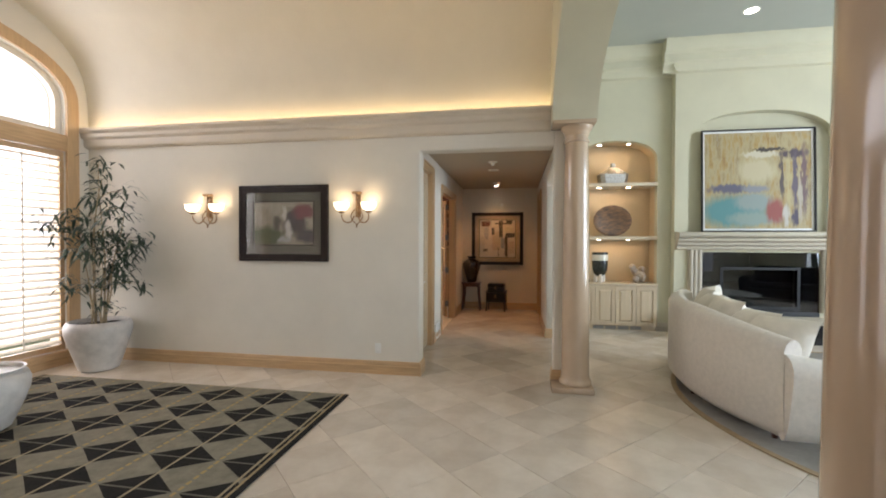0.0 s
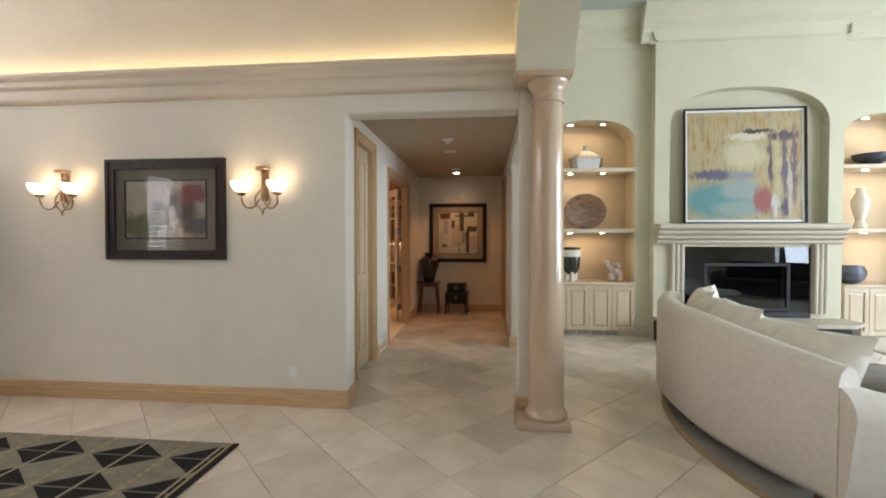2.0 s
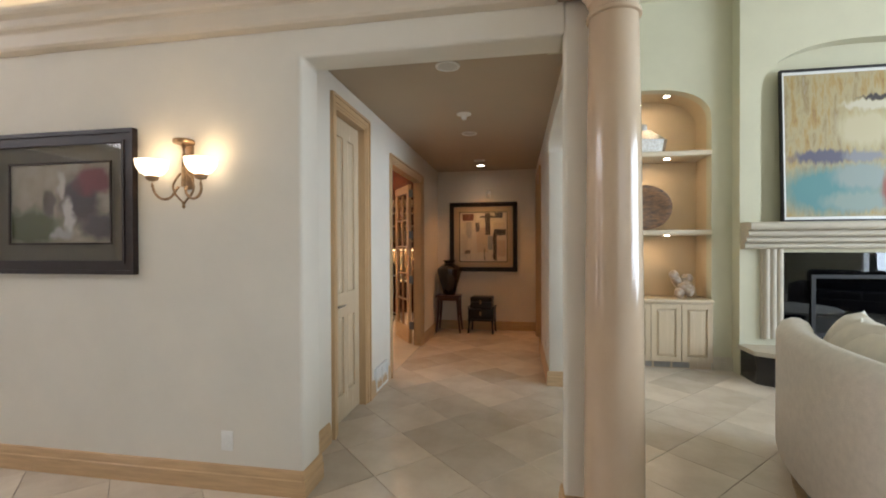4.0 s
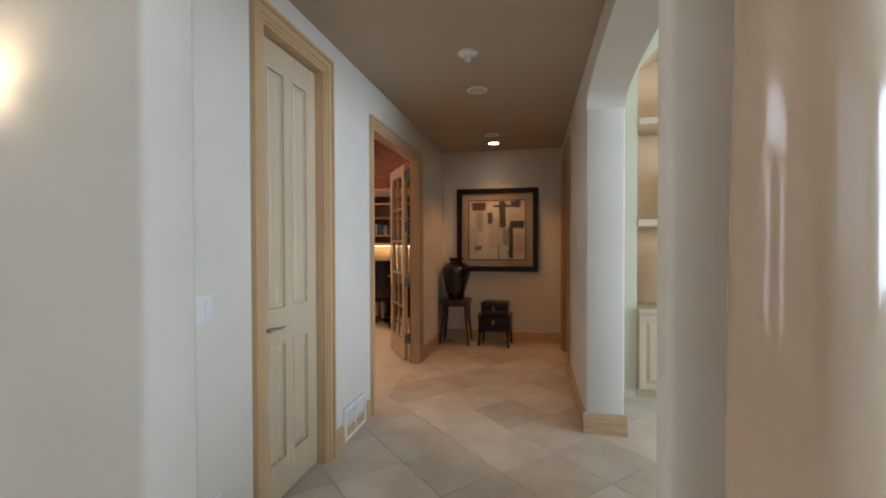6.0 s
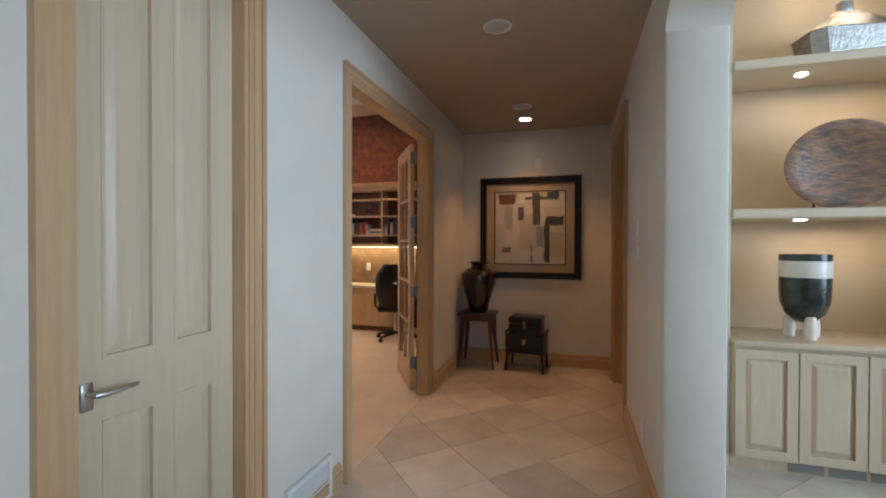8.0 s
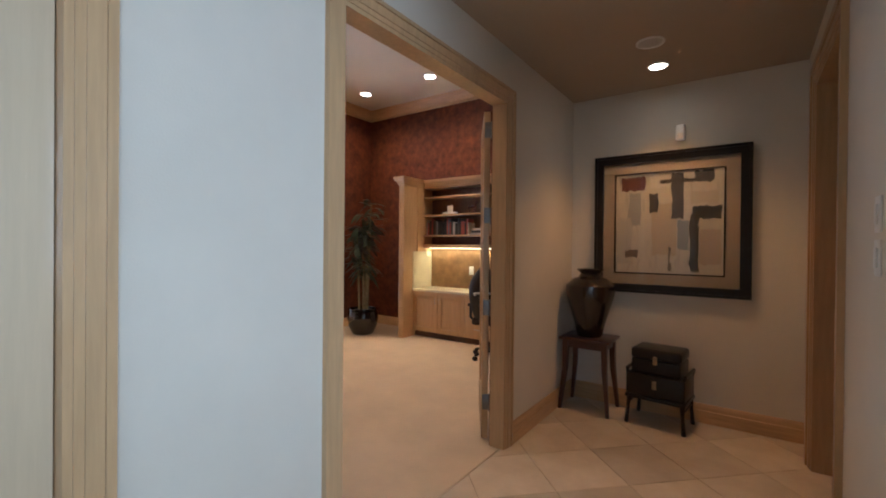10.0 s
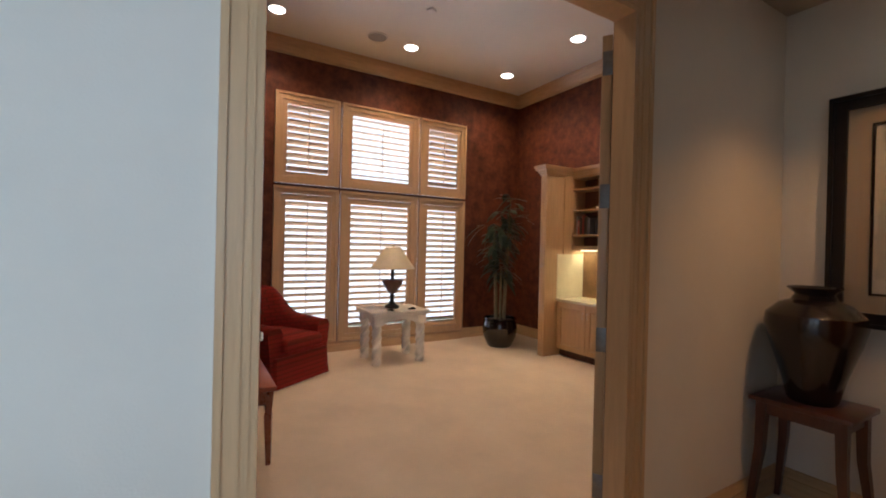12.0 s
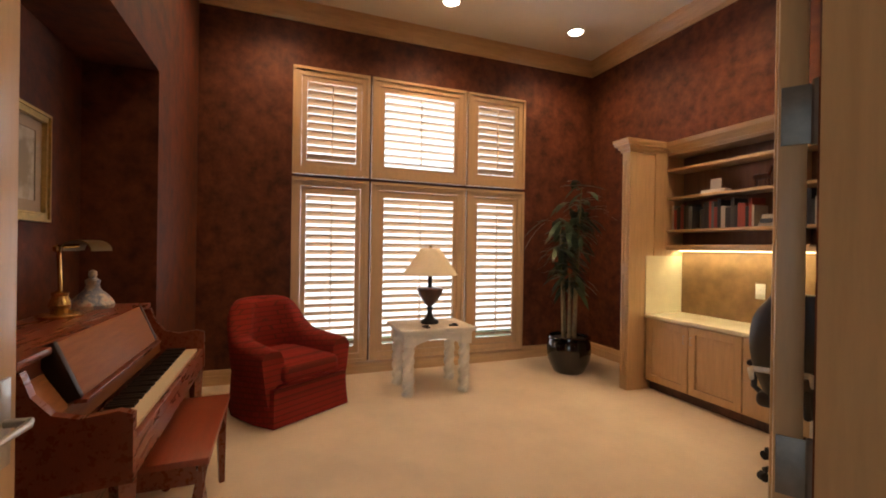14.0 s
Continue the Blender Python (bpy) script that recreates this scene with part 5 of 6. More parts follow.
def sofa():
    t = thing("curved_sofa", pose(3.93, 4.62, 0), "curved ivory chenille sofa with loose cushions", "sofa")
    R = 2.30
    A0, A1 = 147.0, 209.5
    def sect(r0, r1, z0, z1, a, rr=0.04):
        c, s = math.cos(radians(a)), math.sin(radians(a))
        pr = [(r0 + rr, z0), (r1 - rr, z0), (r1, z0 + rr), (r1, z1 - rr), (r1 - rr * 0.35, z1 - rr * 0.35), (r1 - rr, z1), (r0 + rr, z1), (r0 + rr * 0.35, z1 - rr * 0.35), (r0, z1 - rr), (r0, z0 + rr)]
        return [(r * c, r * s, z) for r, z in pr]
    def top(a):
        f = (a - A0) / (A1 - A0)
        return 0.93 - 0.02 * f - 0.12 * max(0, (f - 0.55) / 0.45) ** 1.5
    n = 28
    ang = [A0 + (A1 - A0) * i / n for i in range(n + 1)]
    part("back", loft(bmesh.new(), [sect(R - 0.20, R - 0.0 + 0.0, 0.05, top(a), a, 0.08) for a in ang]), M_SOFA, t, smooth=50)
    part("seat_base", loft(bmesh.new(), [sect(R - 0.98, R - 0.205, 0.05, 0.30, a) for a in ang[:-2]]), M_SOFA, t, smooth=50)
    for i0, i1 in ((0, 9), (9, 18), (18, 26)):
        part("seat_cushion", loft(bmesh.new(), [sect(R - 1.0, R - 0.205, 0.305, 0.47, a, 0.06) for a in [ang[i0] + 0.2 + (ang[i1] - ang[i0] - 0.4) * k / 8 for k in range(9)]]), M_PILLOW, t, smooth=50)
    ca = radians(A1)
    end = Vector((math.cos(ca), math.sin(ca), 0)) * (R - 0.10)
    rows = []
    for k in range(13):
        f = k / 12
        c = end + Vector((-0.08 + 1.02 * f, -0.02 - 0.04 * f, 0))
        hh = 0.70 - 0.10 * min(1, f * 1.6)
        rows.append([tuple(c + Vector((0, 0.14 * math.cos(q) * (1 if math.sin(q) > 0 else 0.86), (hh - 0.14 + 0.14 * math.sin(q)) if math.sin(q) > 0 else 0.05 + (hh - 0.19) * (1 + math.sin(q))))) for q in [2 * math.pi * i / 20 for i in range(20)]])
    part("arm", loft(bmesh.new(), rows), M_SOFA, t, smooth=55)
    for i, (a, w, z, lean) in enumerate(((150, 0.54, 0.74, 16), (156, 0.58, 0.75, 24), (166, 0.60, 0.72, 28), (180, 0.64, 0.72, 22), (190, 0.60, 0.68, 30), (200, 0.56, 0.66, 28))):
        c = Vector((math.cos(radians(a)), math.sin(radians(a)), 0)) * (R - 0.36)
        part("loose_cushion", pillow(w, 0.54, 0.25, 0.42), M_PILLOW, t, smooth=60, m=pose(c.x, c.y, z, 0, 0, a + 90) @ pose(0, 0, 0, 90 - lean, 0, (i % 3 - 1) * 6))
    for a in (150, 180, 206):
        for r in (R - 0.12, R - 0.85):
            part("foot", L([(0.02, 0), (0.025, 0.049)], 12, pose(r * math.cos(radians(a)), r * math.sin(radians(a)), 0)), M_DKWOOD, t)


sofa()
ct = thing("coffee_table", pose(4.35, 5.25, 0), "round white coffee table with a dark pedestal", "coffee table")
part("tabletop", L([(0.001, 0.42), (0.66, 0.42), (0.70, 0.435), (0.70, 0.455), (0.66, 0.465), (0.001, 0.465)], 56), M_WHITE, ct)
part("pedestal", L([(0.38, 0.012), (0.38, 0.05), (0.28, 0.10), (0.25, 0.36), (0.34, 0.42)], 40), M_GRANITE, ct)
lr = thing("living_rug", pose(3.93, 4.33, 0), "round grey rug with a tan border under the sofa", "rug")
part("border", ring(bmesh.new(), [(2.36 * math.cos(radians(4 * i)), 2.36 * math.sin(radians(4 * i))) for i in range(90)], [(2.31 * math.cos(radians(4 * i)), 2.31 * math.sin(radians(4 * i))) for i in range(90)], "z", 0.001, 0.011), mat("tan_binding", (0.36, 0.26, 0.15), 0.9, vary=0.15, scale=20), lr)
for x, y in ((3.26, 6.75), (4.75, 6.75), (6.2, 6.75), (2.4, 4.0), (5.4, 4.0)):
    downlight(pose(x, y, LC), 0.085)
part("field", L([(2.308, 0.001), (2.308, 0.009), (0.001, 0.009)], 90), M_LRUG, lr)

# ---- office ----


def french_leaf(name, m, label, w=0.70, h=2.33, hand=1):
    """A glazed door leaf; hinge edge at local x=0, running to x=w, thickness along y, upright."""
    t = thing(name, m, label, "door", kind="structure")
    th, st, tr, br = 0.022, 0.105, 0.115, 0.24
    part("stile", B(0, st, -th, th, 0.01, h, 0.003), M_WOOD, t)
    part("stile", B(w - st, w, -th, th, 0.01, h, 0.003), M_WOOD, t)
    part("top_rail", B(st, w - st, -th, th, h - tr, h), M_WOODH, t, smooth=None)
    part("bottom_rail", B(st, w - st, -th, th, 0.01, br), M_WOODH, t, smooth=None)
    rows = 5
    for i in range(1, rows):
        z = br + (h - tr - br) * i / rows
        part("muntin", B(st, w - st, -0.017, 0.017, z - 0.013, z + 0.013, 0.004), M_WOODH, t)
    part("muntin", B(w / 2 - 0.013, w / 2 + 0.013, -0.016, 0.016, br, h - tr, 0.004), M_WOOD, t)
    for i in range(rows):
        z0, z1 = br + (h - tr - br) * i / rows + 0.013, br + (h - tr - br) * (i + 1) / rows - 0.013
        for x0, x1 in ((st, w / 2 - 0.013), (w / 2 + 0.013, w - st)):
            g = part("pane", B(x0, x1, -0.003, 0.003, z0, z1), M_GLASS, t, smooth=None)
            g.visible_shadow = False
    hd = part("door_handle", B(w - 0.075, w - 0.03, -th - 0.008, -th - 0.0005, 0.88, 1.06, 0.003), M_NICKEL, t, "brushed nickel lever")
    part("lever", T([(w - 0.052, -th - 0.008, 0.97), (w - 0.052, -th - 0.05, 0.97), (w - 0.07, -th - 0.055, 0.97), (w - 0.16, -th - 0.05, 0.965)], [0.009, 0.009, 0.009, 0.006], 10), M_NICKEL, hd)
    part("lever", T([(w - 0.052, th + 0.001, 0.97), (w - 0.052, th + 0.045, 0.97), (w - 0.07, th + 0.05, 0.97), (w - 0.16, th + 0.045, 0.965)], [0.009, 0.009, 0.009, 0.006], 10), M_NICKEL, hd)
    for z in (0.27, 0.94, 1.595, 2.20):
        hg = part("hinge", B(-0.005, -0.0006, hand * -0.082, hand * 0.018, z - 0.055, z + 0.055, 0.001), M_HINGE, t, "wide brushed steel hinge")
        part("knuckle", T([(-0.010, hand * -0.034, z - 0.06), (-0.010, hand * -0.034, z + 0.06)], 0.009, 10), M_HINGE, hg)
    return t


french_leaf("door_3", pose(-1.388, 8.485, 0.012, 0, 0, 180 - 58), "open blond wooden French door with ten panes", hand=1)
french_leaf("door_4", pose(-1.345, 7.012, 0.012, 0, 0, 180 - 3), "open blond wooden French door swung into the office", hand=-1)


def office_window():
    t = thing("window_2", pose(OW, 0, 0), "six-part office window with wooden plantation shutters", "window", kind="structure")
    cols = ((7.70, 8.475), (8.505, 9.595), (9.625, 10.385))
    rows = ((0.135, 2.045), (2.085, 3.165))
    for ci, (a, b) in enumerate(cols):
        for ri, (c, d) in enumerate(rows):
            w = 0.085
            fr = bmesh.new()
            ring(fr, rect(a, b, c, d), rect(a + 0.03, b - 0.03, c + 0.03, d - 0.03), "x", 0.001, 0.055)
            ring(fr, rect(a + 0.03, b - 0.03, c + 0.03, d - 0.03), rect(a + w, b - w, c + w, d - w), "x", 0.001, 0.038)
            part("casing", fr, M_WOOD, t, smooth=None)
            shutter(t, 0.01, a + w + 0.003, b - w - 0.003, c + w + 0.003, d - w - 0.003, 0.05, M_SHUT, 0.076, -36 if (ci, ri) != (1, 1) else -12, 0.05 if ri else 0.075)
            g = part("pane", B(-0.12, -0.114, a + w, b - w, c + w, d - w), M_GLASS, t, smooth=None)
            g.visible_shadow = False
    # Dark strips close the gaps between casings; the gaps' shade is in their colour.
    for y in (8.49, 9.61):
        part("mullion", B(-0.12, 0.0005, y - 0.014, y + 0.014, 0.12, 3.16), M_DKWOOD, t, smooth=None)
    part("mullion", B(-0.12, 0.0005, 7.72, 10.37, 2.046, 2.084), M_DKWOOD, t, smooth=None)


office_window()

for x, y in ((-4.82, 7.60), (-4.82, 9.15), (-4.84, 10.66), (-3.56, 10.66), (-2.3, 10.66), (-2.3, 7.9)):
    downlight(pose(x, y, OC), 0.08, "office ceiling lights", watts=78, color=(1.0, 0.64, 0.34), cone=138)
t = thing("ceiling_speaker", pose(-4.80, 8.70, OC), "round white ceiling speaker grille", "speaker")
part("rim", L([(0.125, -0.001), (0.125, -0.007), (0.11, -0.010), (0.107, -0.004)], 32), M_WHITE, t)
part("grille", L([(0.107, -0.004), (0.06, -0.006), (0.001, -0.0065)], 32), mat("grey_speaker_mesh", (0.36, 0.36, 0.35), 0.6, vary=0.2, scale=200), t)
solid("ceiling_sensor", B(-0.04, 0.04, -0.04, 0.04, -0.02, -0.001, 0.006), M_WHITE, pose(-3.95, 8.95, OC, 0, 0, 30), "small white square sensor on the ceiling", "sensor")


def weave(name):
    m = mat(name, (0.27, 0.028, 0.018), 0.9, vary=0.2, scale=30, bump=0.5, bscale=240, spec=0.15)
    nt = m.node_tree
    p = nt.nodes["Principled BSDF"]
    co = nt.nodes.new("ShaderNodeTexCoord")
    br = nt.nodes.new("ShaderNodeTexBrick")
    br.inputs["Scale"].default_value = 1.0
    br.inputs["Brick Width"].default_value, br.inputs["Row Height"].default_value, br.inputs["Mortar Size"].default_value = 0.075, 0.042, 0.006
    br.inputs["Mortar Smooth"].default_value = 0.6
    br.inputs["Color1"].default_value, br.inputs["Color2"].default_value, br.inputs["Mortar"].default_value = (0.25, 0.024, 0.016, 1), (0.21, 0.021, 0.014, 1), (0.13, 0.022, 0.013, 1)
    mp = nt.nodes.new("ShaderNodeMapping")
    mp.inputs["Rotation"].default_value = (radians(90), 0.0, radians(8))
    nt.links.new(co.outputs["Object"], mp.inputs[0])
    nt.links.new(mp.outputs[0], br.inputs["Vector"])
    nt.links.new(br.outputs["Color"], p.inputs["Base Color"])
    return m


def armchair():
    mr = weave("red_checked_weave")
    t = thing("armchair", pose(-4.72, 7.64, 0, 0, 0, 34), "red checked skirted armchair with a rounded back", "armchair")
    # wrap-round back and arms: sections along a horseshoe
    rows = []
    n = 36
    for i in range(n + 1):
        f = 2 * i / n - 1
        a = math.pi * f * 0.5
        if abs(f) < 0.72:
            g = f / 0.72 * math.pi / 2
            cx, cy = -0.06 - 0.30 * math.cos(g), 0.30 * math.sin(g)
            nx, ny = -math.cos(g), math.sin(g)
        else:
            k = (abs(f) - 0.72) / 0.28
            cx, cy = -0.06 + 0.40 * k, math.copysign(0.30 + 0.012 * k, f)
            nx, ny = 0.0, math.copysign(1, f)
        hgt = 0.60 + 0.30 * (1 / (1 + math.exp((abs(f) - 0.50) * 16))) - 0.03 * max(0, abs(f) - 0.72) / 0.28
        th = 0.075
        flare = 0.03
        pr = [(-th, 0.16), (th * 0.7, 0.16), (th + flare * 0.3, hgt * 0.6), (th + flare, hgt - 0.06), (th * 0.6 + flare, hgt - 0.01), (0.02, hgt), (-th * 0.6, hgt - 0.015), (-th, hgt - 0.07), (-th, hgt * 0.6)]
        rows.append([(cx + nx * p, cy + ny * p, z) for p, z in pr])
    part("back", loft(bmesh.new(), rows), mr, t, smooth=60)
    part("seat_base", B(-0.30, 0.36, -0.30, 0.30, 0.20, 0.31, 0.02), mr, t)
    bm = B(-0.27, 0.40, -0.262, 0.262, 0.311, 0.45, 0.05, 4)
    for v in bm.verts:
        if v.co.z > 0.42:
            v.co.z += 0.03 * max(0, 1 - (v.co.x / 0.42) ** 2) * max(0, 1 - (v.co.y / 0.3) ** 2)
    part("seat_cushion", bm, mr, t, smooth=60)
    sk = bmesh.new()
    o = [(0.385, -0.345), (0.385, 0.345), (0.2, 0.385), (-0.1, 0.385), (-0.3, 0.30), (-0.40, 0.12), (-0.40, -0.12), (-0.3, -0.30), (-0.1, -0.385), (0.2, -0.385)]
    loft(sk, [[(x * k, y * k, z) for x, y in o] for z, k in ((0.012, 1.03), (0.12, 1.005), (0.29, 0.985))], cap=True)
    part("skirt", sk, mr, t, smooth=30)
    part("cushion_piping", T([(0.41, -0.25, 0.33), (0.415, 0.0, 0.33), (0.41, 0.25, 0.33)], 0.007), mr, t)


armchair()


def twist_table():
    t = thing("twist_leg_table", pose(-4.79, 8.97, 0.004), "cream carved side table with rope-twist legs", "side table")
    part("tabletop", B(-0.28, 0.28, -0.365, 0.365, 0.575, 0.61, 0.008), M_PLASTER, t)
    part("lower_top", B(-0.25, 0.25, -0.335, 0.335, 0.55, 0.5745, 0.006), M_PLASTER, t)
    for x0, x1, y0, y1 in ((-0.23, 0.23, -0.32, -0.30), (-0.23, 0.23, 0.30, 0.32), (-0.23, -0.21, -0.30, 0.30), (0.21, 0.23, -0.30, 0.30)):
        bm = bmesh.new()
        if x1 - x0 > y1 - y0:
            prism(bm, [(x0, 0.55), (x0, 0.46)] + [(x0 + 0.08 + (x1 - x0 - 0.16) * i / 12, 0.46 + 0.05 * math.sin(math.pi * i / 12)) for i in range(13)] + [(x1, 0.46), (x1, 0.55)], "y", y0, y1)
        else:
            prism(bm, [(y0, 0.55), (y0, 0.46)] + [(y0 + 0.08 + (y1 - y0 - 0.16) * i / 12, 0.46 + 0.05 * math.sin(math.pi * i / 12)) for i in range(13)] + [(y1, 0.46), (y1, 0.55)], "x", x0, x1)
        part("apron", bm, M_PLASTER, t, smooth=None)
    lg = bmesh.new()
    rows = []
    for k in range(56):
        z = 0.45 * k / 55
        rows.append([((0.036 + 0.021 * abs(math.cos(1.5 * (q - z * 24)))) * math.cos(q), (0.036 + 0.021 * abs(math.cos(1.5 * (q - z * 24)))) * math.sin(q), z) for q in [2 * math.pi * i / 24 for i in range(24)]])
    loft(lg, rows)
    first = None
    for x in (-1, 1):
        for y in (-1, 1):
            m = pose(x * 0.19, y * 0.275, 0)
            if first is None:
                first = part("leg", lg, M_PLASTER, t, smooth=60, m=m)
            else:
                again(first, m)
            part("block", B(x * 0.19 - 0.055, x * 0.19 + 0.055, y * 0.275 - 0.055, y * 0.275 + 0.055, 0.45, 0.552, 0.004), M_PLASTER, t)


twist_table()


def table_lamp():
    t = thing("table_lamp", pose(-4.82, 8.97, 0.614), "dark urn table lamp with a cream cone shade", "table lamp")
    part("base", L([(0.085, 0), (0.09, 0.012), (0.08, 0.03), (0.045, 0.05), (0.03, 0.08), (0.022, 0.13), (0.035, 0.145), (0.022, 0.165)], 32), M_BLACK, t)
    part("urn", L([(0.02, 0.165), (0.05, 0.19), (0.095, 0.25), (0.125, 0.31), (0.13, 0.335), (0.115, 0.345), (0.04, 0.35), (0.001, 0.352)], 36), M_DKWOOD, t, "dark wooden urn body")
    part("neck", L([(0.022, 0.35), (0.022, 0.47)], 16), M_BLACK, t)
    part("shade", L([(0.27, 0.475), (0.18, 0.60), (0.10, 0.72), (0.085, 0.73), (0.083, 0.728), (0.097, 0.715), (0.177, 0.597), (0.267, 0.476)], 44), M_LINEN, t, "cream linen shade")
    part("finial", L([(0.012, 0.725), (0.016, 0.74), (0.006, 0.755), (0.001, 0.77)], 14), M_BRASS, t)
    part("spider", T([(-0.09, 0, 0.722), (0.09, 0, 0.722)], 0.004), M_BRASS, t)


table_lamp()
for i, (x, y, r) in enumerate(((-4.60, 8.86, 20), (-4.62, 9.14, 70))):
    c = solid("trinket", soft(box(box(bmesh.new(), -0.045, 0.045, -0.018, 0.018, 0, 0.014), -0.015, 0.03, -0.012, 0.012, 0.0145, 0.026), 0.004), M_BLACK, pose(x, y, 0.614, 0, 0, r), "small dark ornament on the side table", "ornament", "table trinkets")


def corn_plant():
    rnd = random.Random(8)
    pot = L([(0.15, 0), (0.17, 0.02), (0.225, 0.14), (0.24, 0.24), (0.23, 0.33), (0.215, 0.365), (0.232, 0.38), (0.228, 0.40), (0.205, 0.40), (0.2, 0.36), (0.001, 0.35)], 44)
    soil = L([(0.2, 0.362), (0.1, 0.385), (0.001, 0.39)], 24)
    stems, cl = [], []
    for i, (h, a) in enumerate(((2.02, 0.3), (1.80, 1.8), (1.56, 3.2), (1.66, 4.6), (1.10, 5.6), (1.02, 2.4))):
        b = Vector((0.07 * math.cos(a), 0.07 * math.sin(a), 0.36))
        e = Vector((0.13 * math.cos(a), 0.13 * math.sin(a), h))
        stems.append(([b.lerp(e, k / 5) for k in range(6)], 0.019))
        for k in range(4 if h > 1.5 else 2):
            cl.append((tuple(b.lerp(e, 1.0 - 0.11 * k)), 11, 0.045))
    return stems_plant("corn_plant", pose(-4.80, 10.60, 0.004), "dark leafy cane plant in a glossy black pot", [("pot", pot, M_CHINA), ("soil", soil, M_SOIL)], stems, M_LEAF2, M_CANE, 6, cl, 0.27, 0.050)


corn_plant()
wall_plate("outlet", pose(OW, 7.30, 0.36, 0, 0, 90), "white outlet on the brown wall", "outlet")


# piano
def piano():
    t = thing("spinet_piano", pose(-3.21, 6.50, 0.004), "red mahogany spinet piano with open keyboard", "piano")
    W = 0.71
    m = M_REDWOOD
    part("case", B(-W + 0.03, W - 0.03, 0.0, 0.34, 0.06, 0.96), m, t, smooth=None)
    part("lid", B(-W, W, -0.01, 0.37, 0.962, 0.99, 0.006), m, t)
    for q in (-1, 1):
        x0, x1 = (q * W, q * (W - 0.035))
        bm = bmesh.new()
        prof = [(0.0, 0.06), (0.34, 0.06), (0.34, 0.56), (0.66, 0.58), (0.66, 0.80), (0.62, 0.815), (0.52, 0.80), (0.45, 0.82), (0.40, 0.88), (0.375, 0.955), (0.0, 0.955)]
        prism(bm, prof, "x", min(x0, x1), max(x0, x1))
        part("side_panel", bm, m, t, smooth=None)
        part("leg", T([(q * (W - 0.05), 0.62, 0.585), (q * (W - 0.05), 0.62, 0.45), (q * (W - 0.05), 0.63, 0.0)], [0.04, 0.034, 0.02], 4), m, t)
    part("keybed", B(-W + 0.036, W - 0.036, 0.341, 0.655, 0.575, 0.655, 0.004), m, t)
    part("key_slip", B(-W + 0.036, W - 0.036, 0.63, 0.655, 0.656, 0.70, 0.004), m, t)
    part("fallboard", prism(bmesh.new(), [(0.345, 0.656), (0.43, 0.70), (0.42, 0.78), (0.345, 0.90)], "x", -W + 0.037, W - 0.037), M_DOORP, t, "lighter wooden fallboard", smooth=None)
    part("music_desk", B(-0.47, 0.47, -0.012, 0.012, 0.0, 0.21, 0.004), M_DOORP, t, m=pose(0, 0.44, 0.80, 22, 0, 0))
    for q in (-1, 1):
        part("desk_end", B(q * 0.487 - 0.015, q * 0.487 + 0.015, -0.05, 0.014, 0.0, 0.215, 0.004), M_BLACK, t, "black end of the music desk", m=pose(0, 0.44, 0.80, 22, 0, 0))
    part("music_ledge", B(-0.50, 0.50, 0.43, 0.47, 0.785, 0.80, 0.003), m, t)
    wk = None
    n = 52
    kw = (2 * W - 0.16) / n
    for i in range(n):
        mm = pose(-W + 0.08 + kw * (i + 0.5), 0.555, 0.70)
        if wk is None:
            wk = part("white_key", B(-kw / 2 + 0.0006, kw / 2 - 0.0006, -0.075, 0.075, -0.012, 0.010), M_IVORY, t, "ivory key", smooth=None, m=mm)
        else:
            again(wk, mm)
    bk = None
    for i in range(n - 1):
        if i % 7 in (2, 6):
            continue
        mm = pose(-W + 0.08 + kw * (i + 1), 0.525, 0.717)
        if bk is None:
            bk = part("black_key", B(-0.006, 0.006, -0.05, 0.048, -0.006, 0.008), M_BLACK, t, "black key", smooth=None, m=mm)
        else:
            again(bk, mm)
    for x in (-0.09, 0, 0.09):
        part("pedal", B(x - 0.015, x + 0.015, 0.34, 0.46, 0.055, 0.065, 0.003), M_BRASS, t, "brass pedal")


M_DOORP = mat("honey_mahogany", (0.30, 0.12, 0.045), 0.5, vary=0.25, scale=2.5, stretch=(2, 16, 16), spec=0.2)
M_IVORY = mat("ivory_key", (0.72, 0.64, 0.45), 0.3, vary=0.05, scale=30)
piano()


def bench():
    t = thing("piano_bench", pose(-3.22, 7.165, 0.004), "red mahogany piano bench with square tapered legs", "bench")
    part("seat", B(-0.40, 0.40, -0.17, 0.17, 0.455, 0.485, 0.006), M_REDBENCH, t)
    part("apron", ring(bmesh.new(), rect(-0.37, 0.37, -0.145, 0.145), rect(-0.35, 0.35, -0.125, 0.125), "z", 0.37, 0.4545), M_REDWOOD, t, smooth=None)
    for x in (-1, 1):
        for y in (-1, 1):
            part("leg", T([(x * 0.355, y * 0.13, 0.454), (x * 0.355, y * 0.13, 0.30), (x * 0.365, y * 0.135, 0.0)], [0.032, 0.030, 0.019], 4), M_REDWOOD, t)


bench()


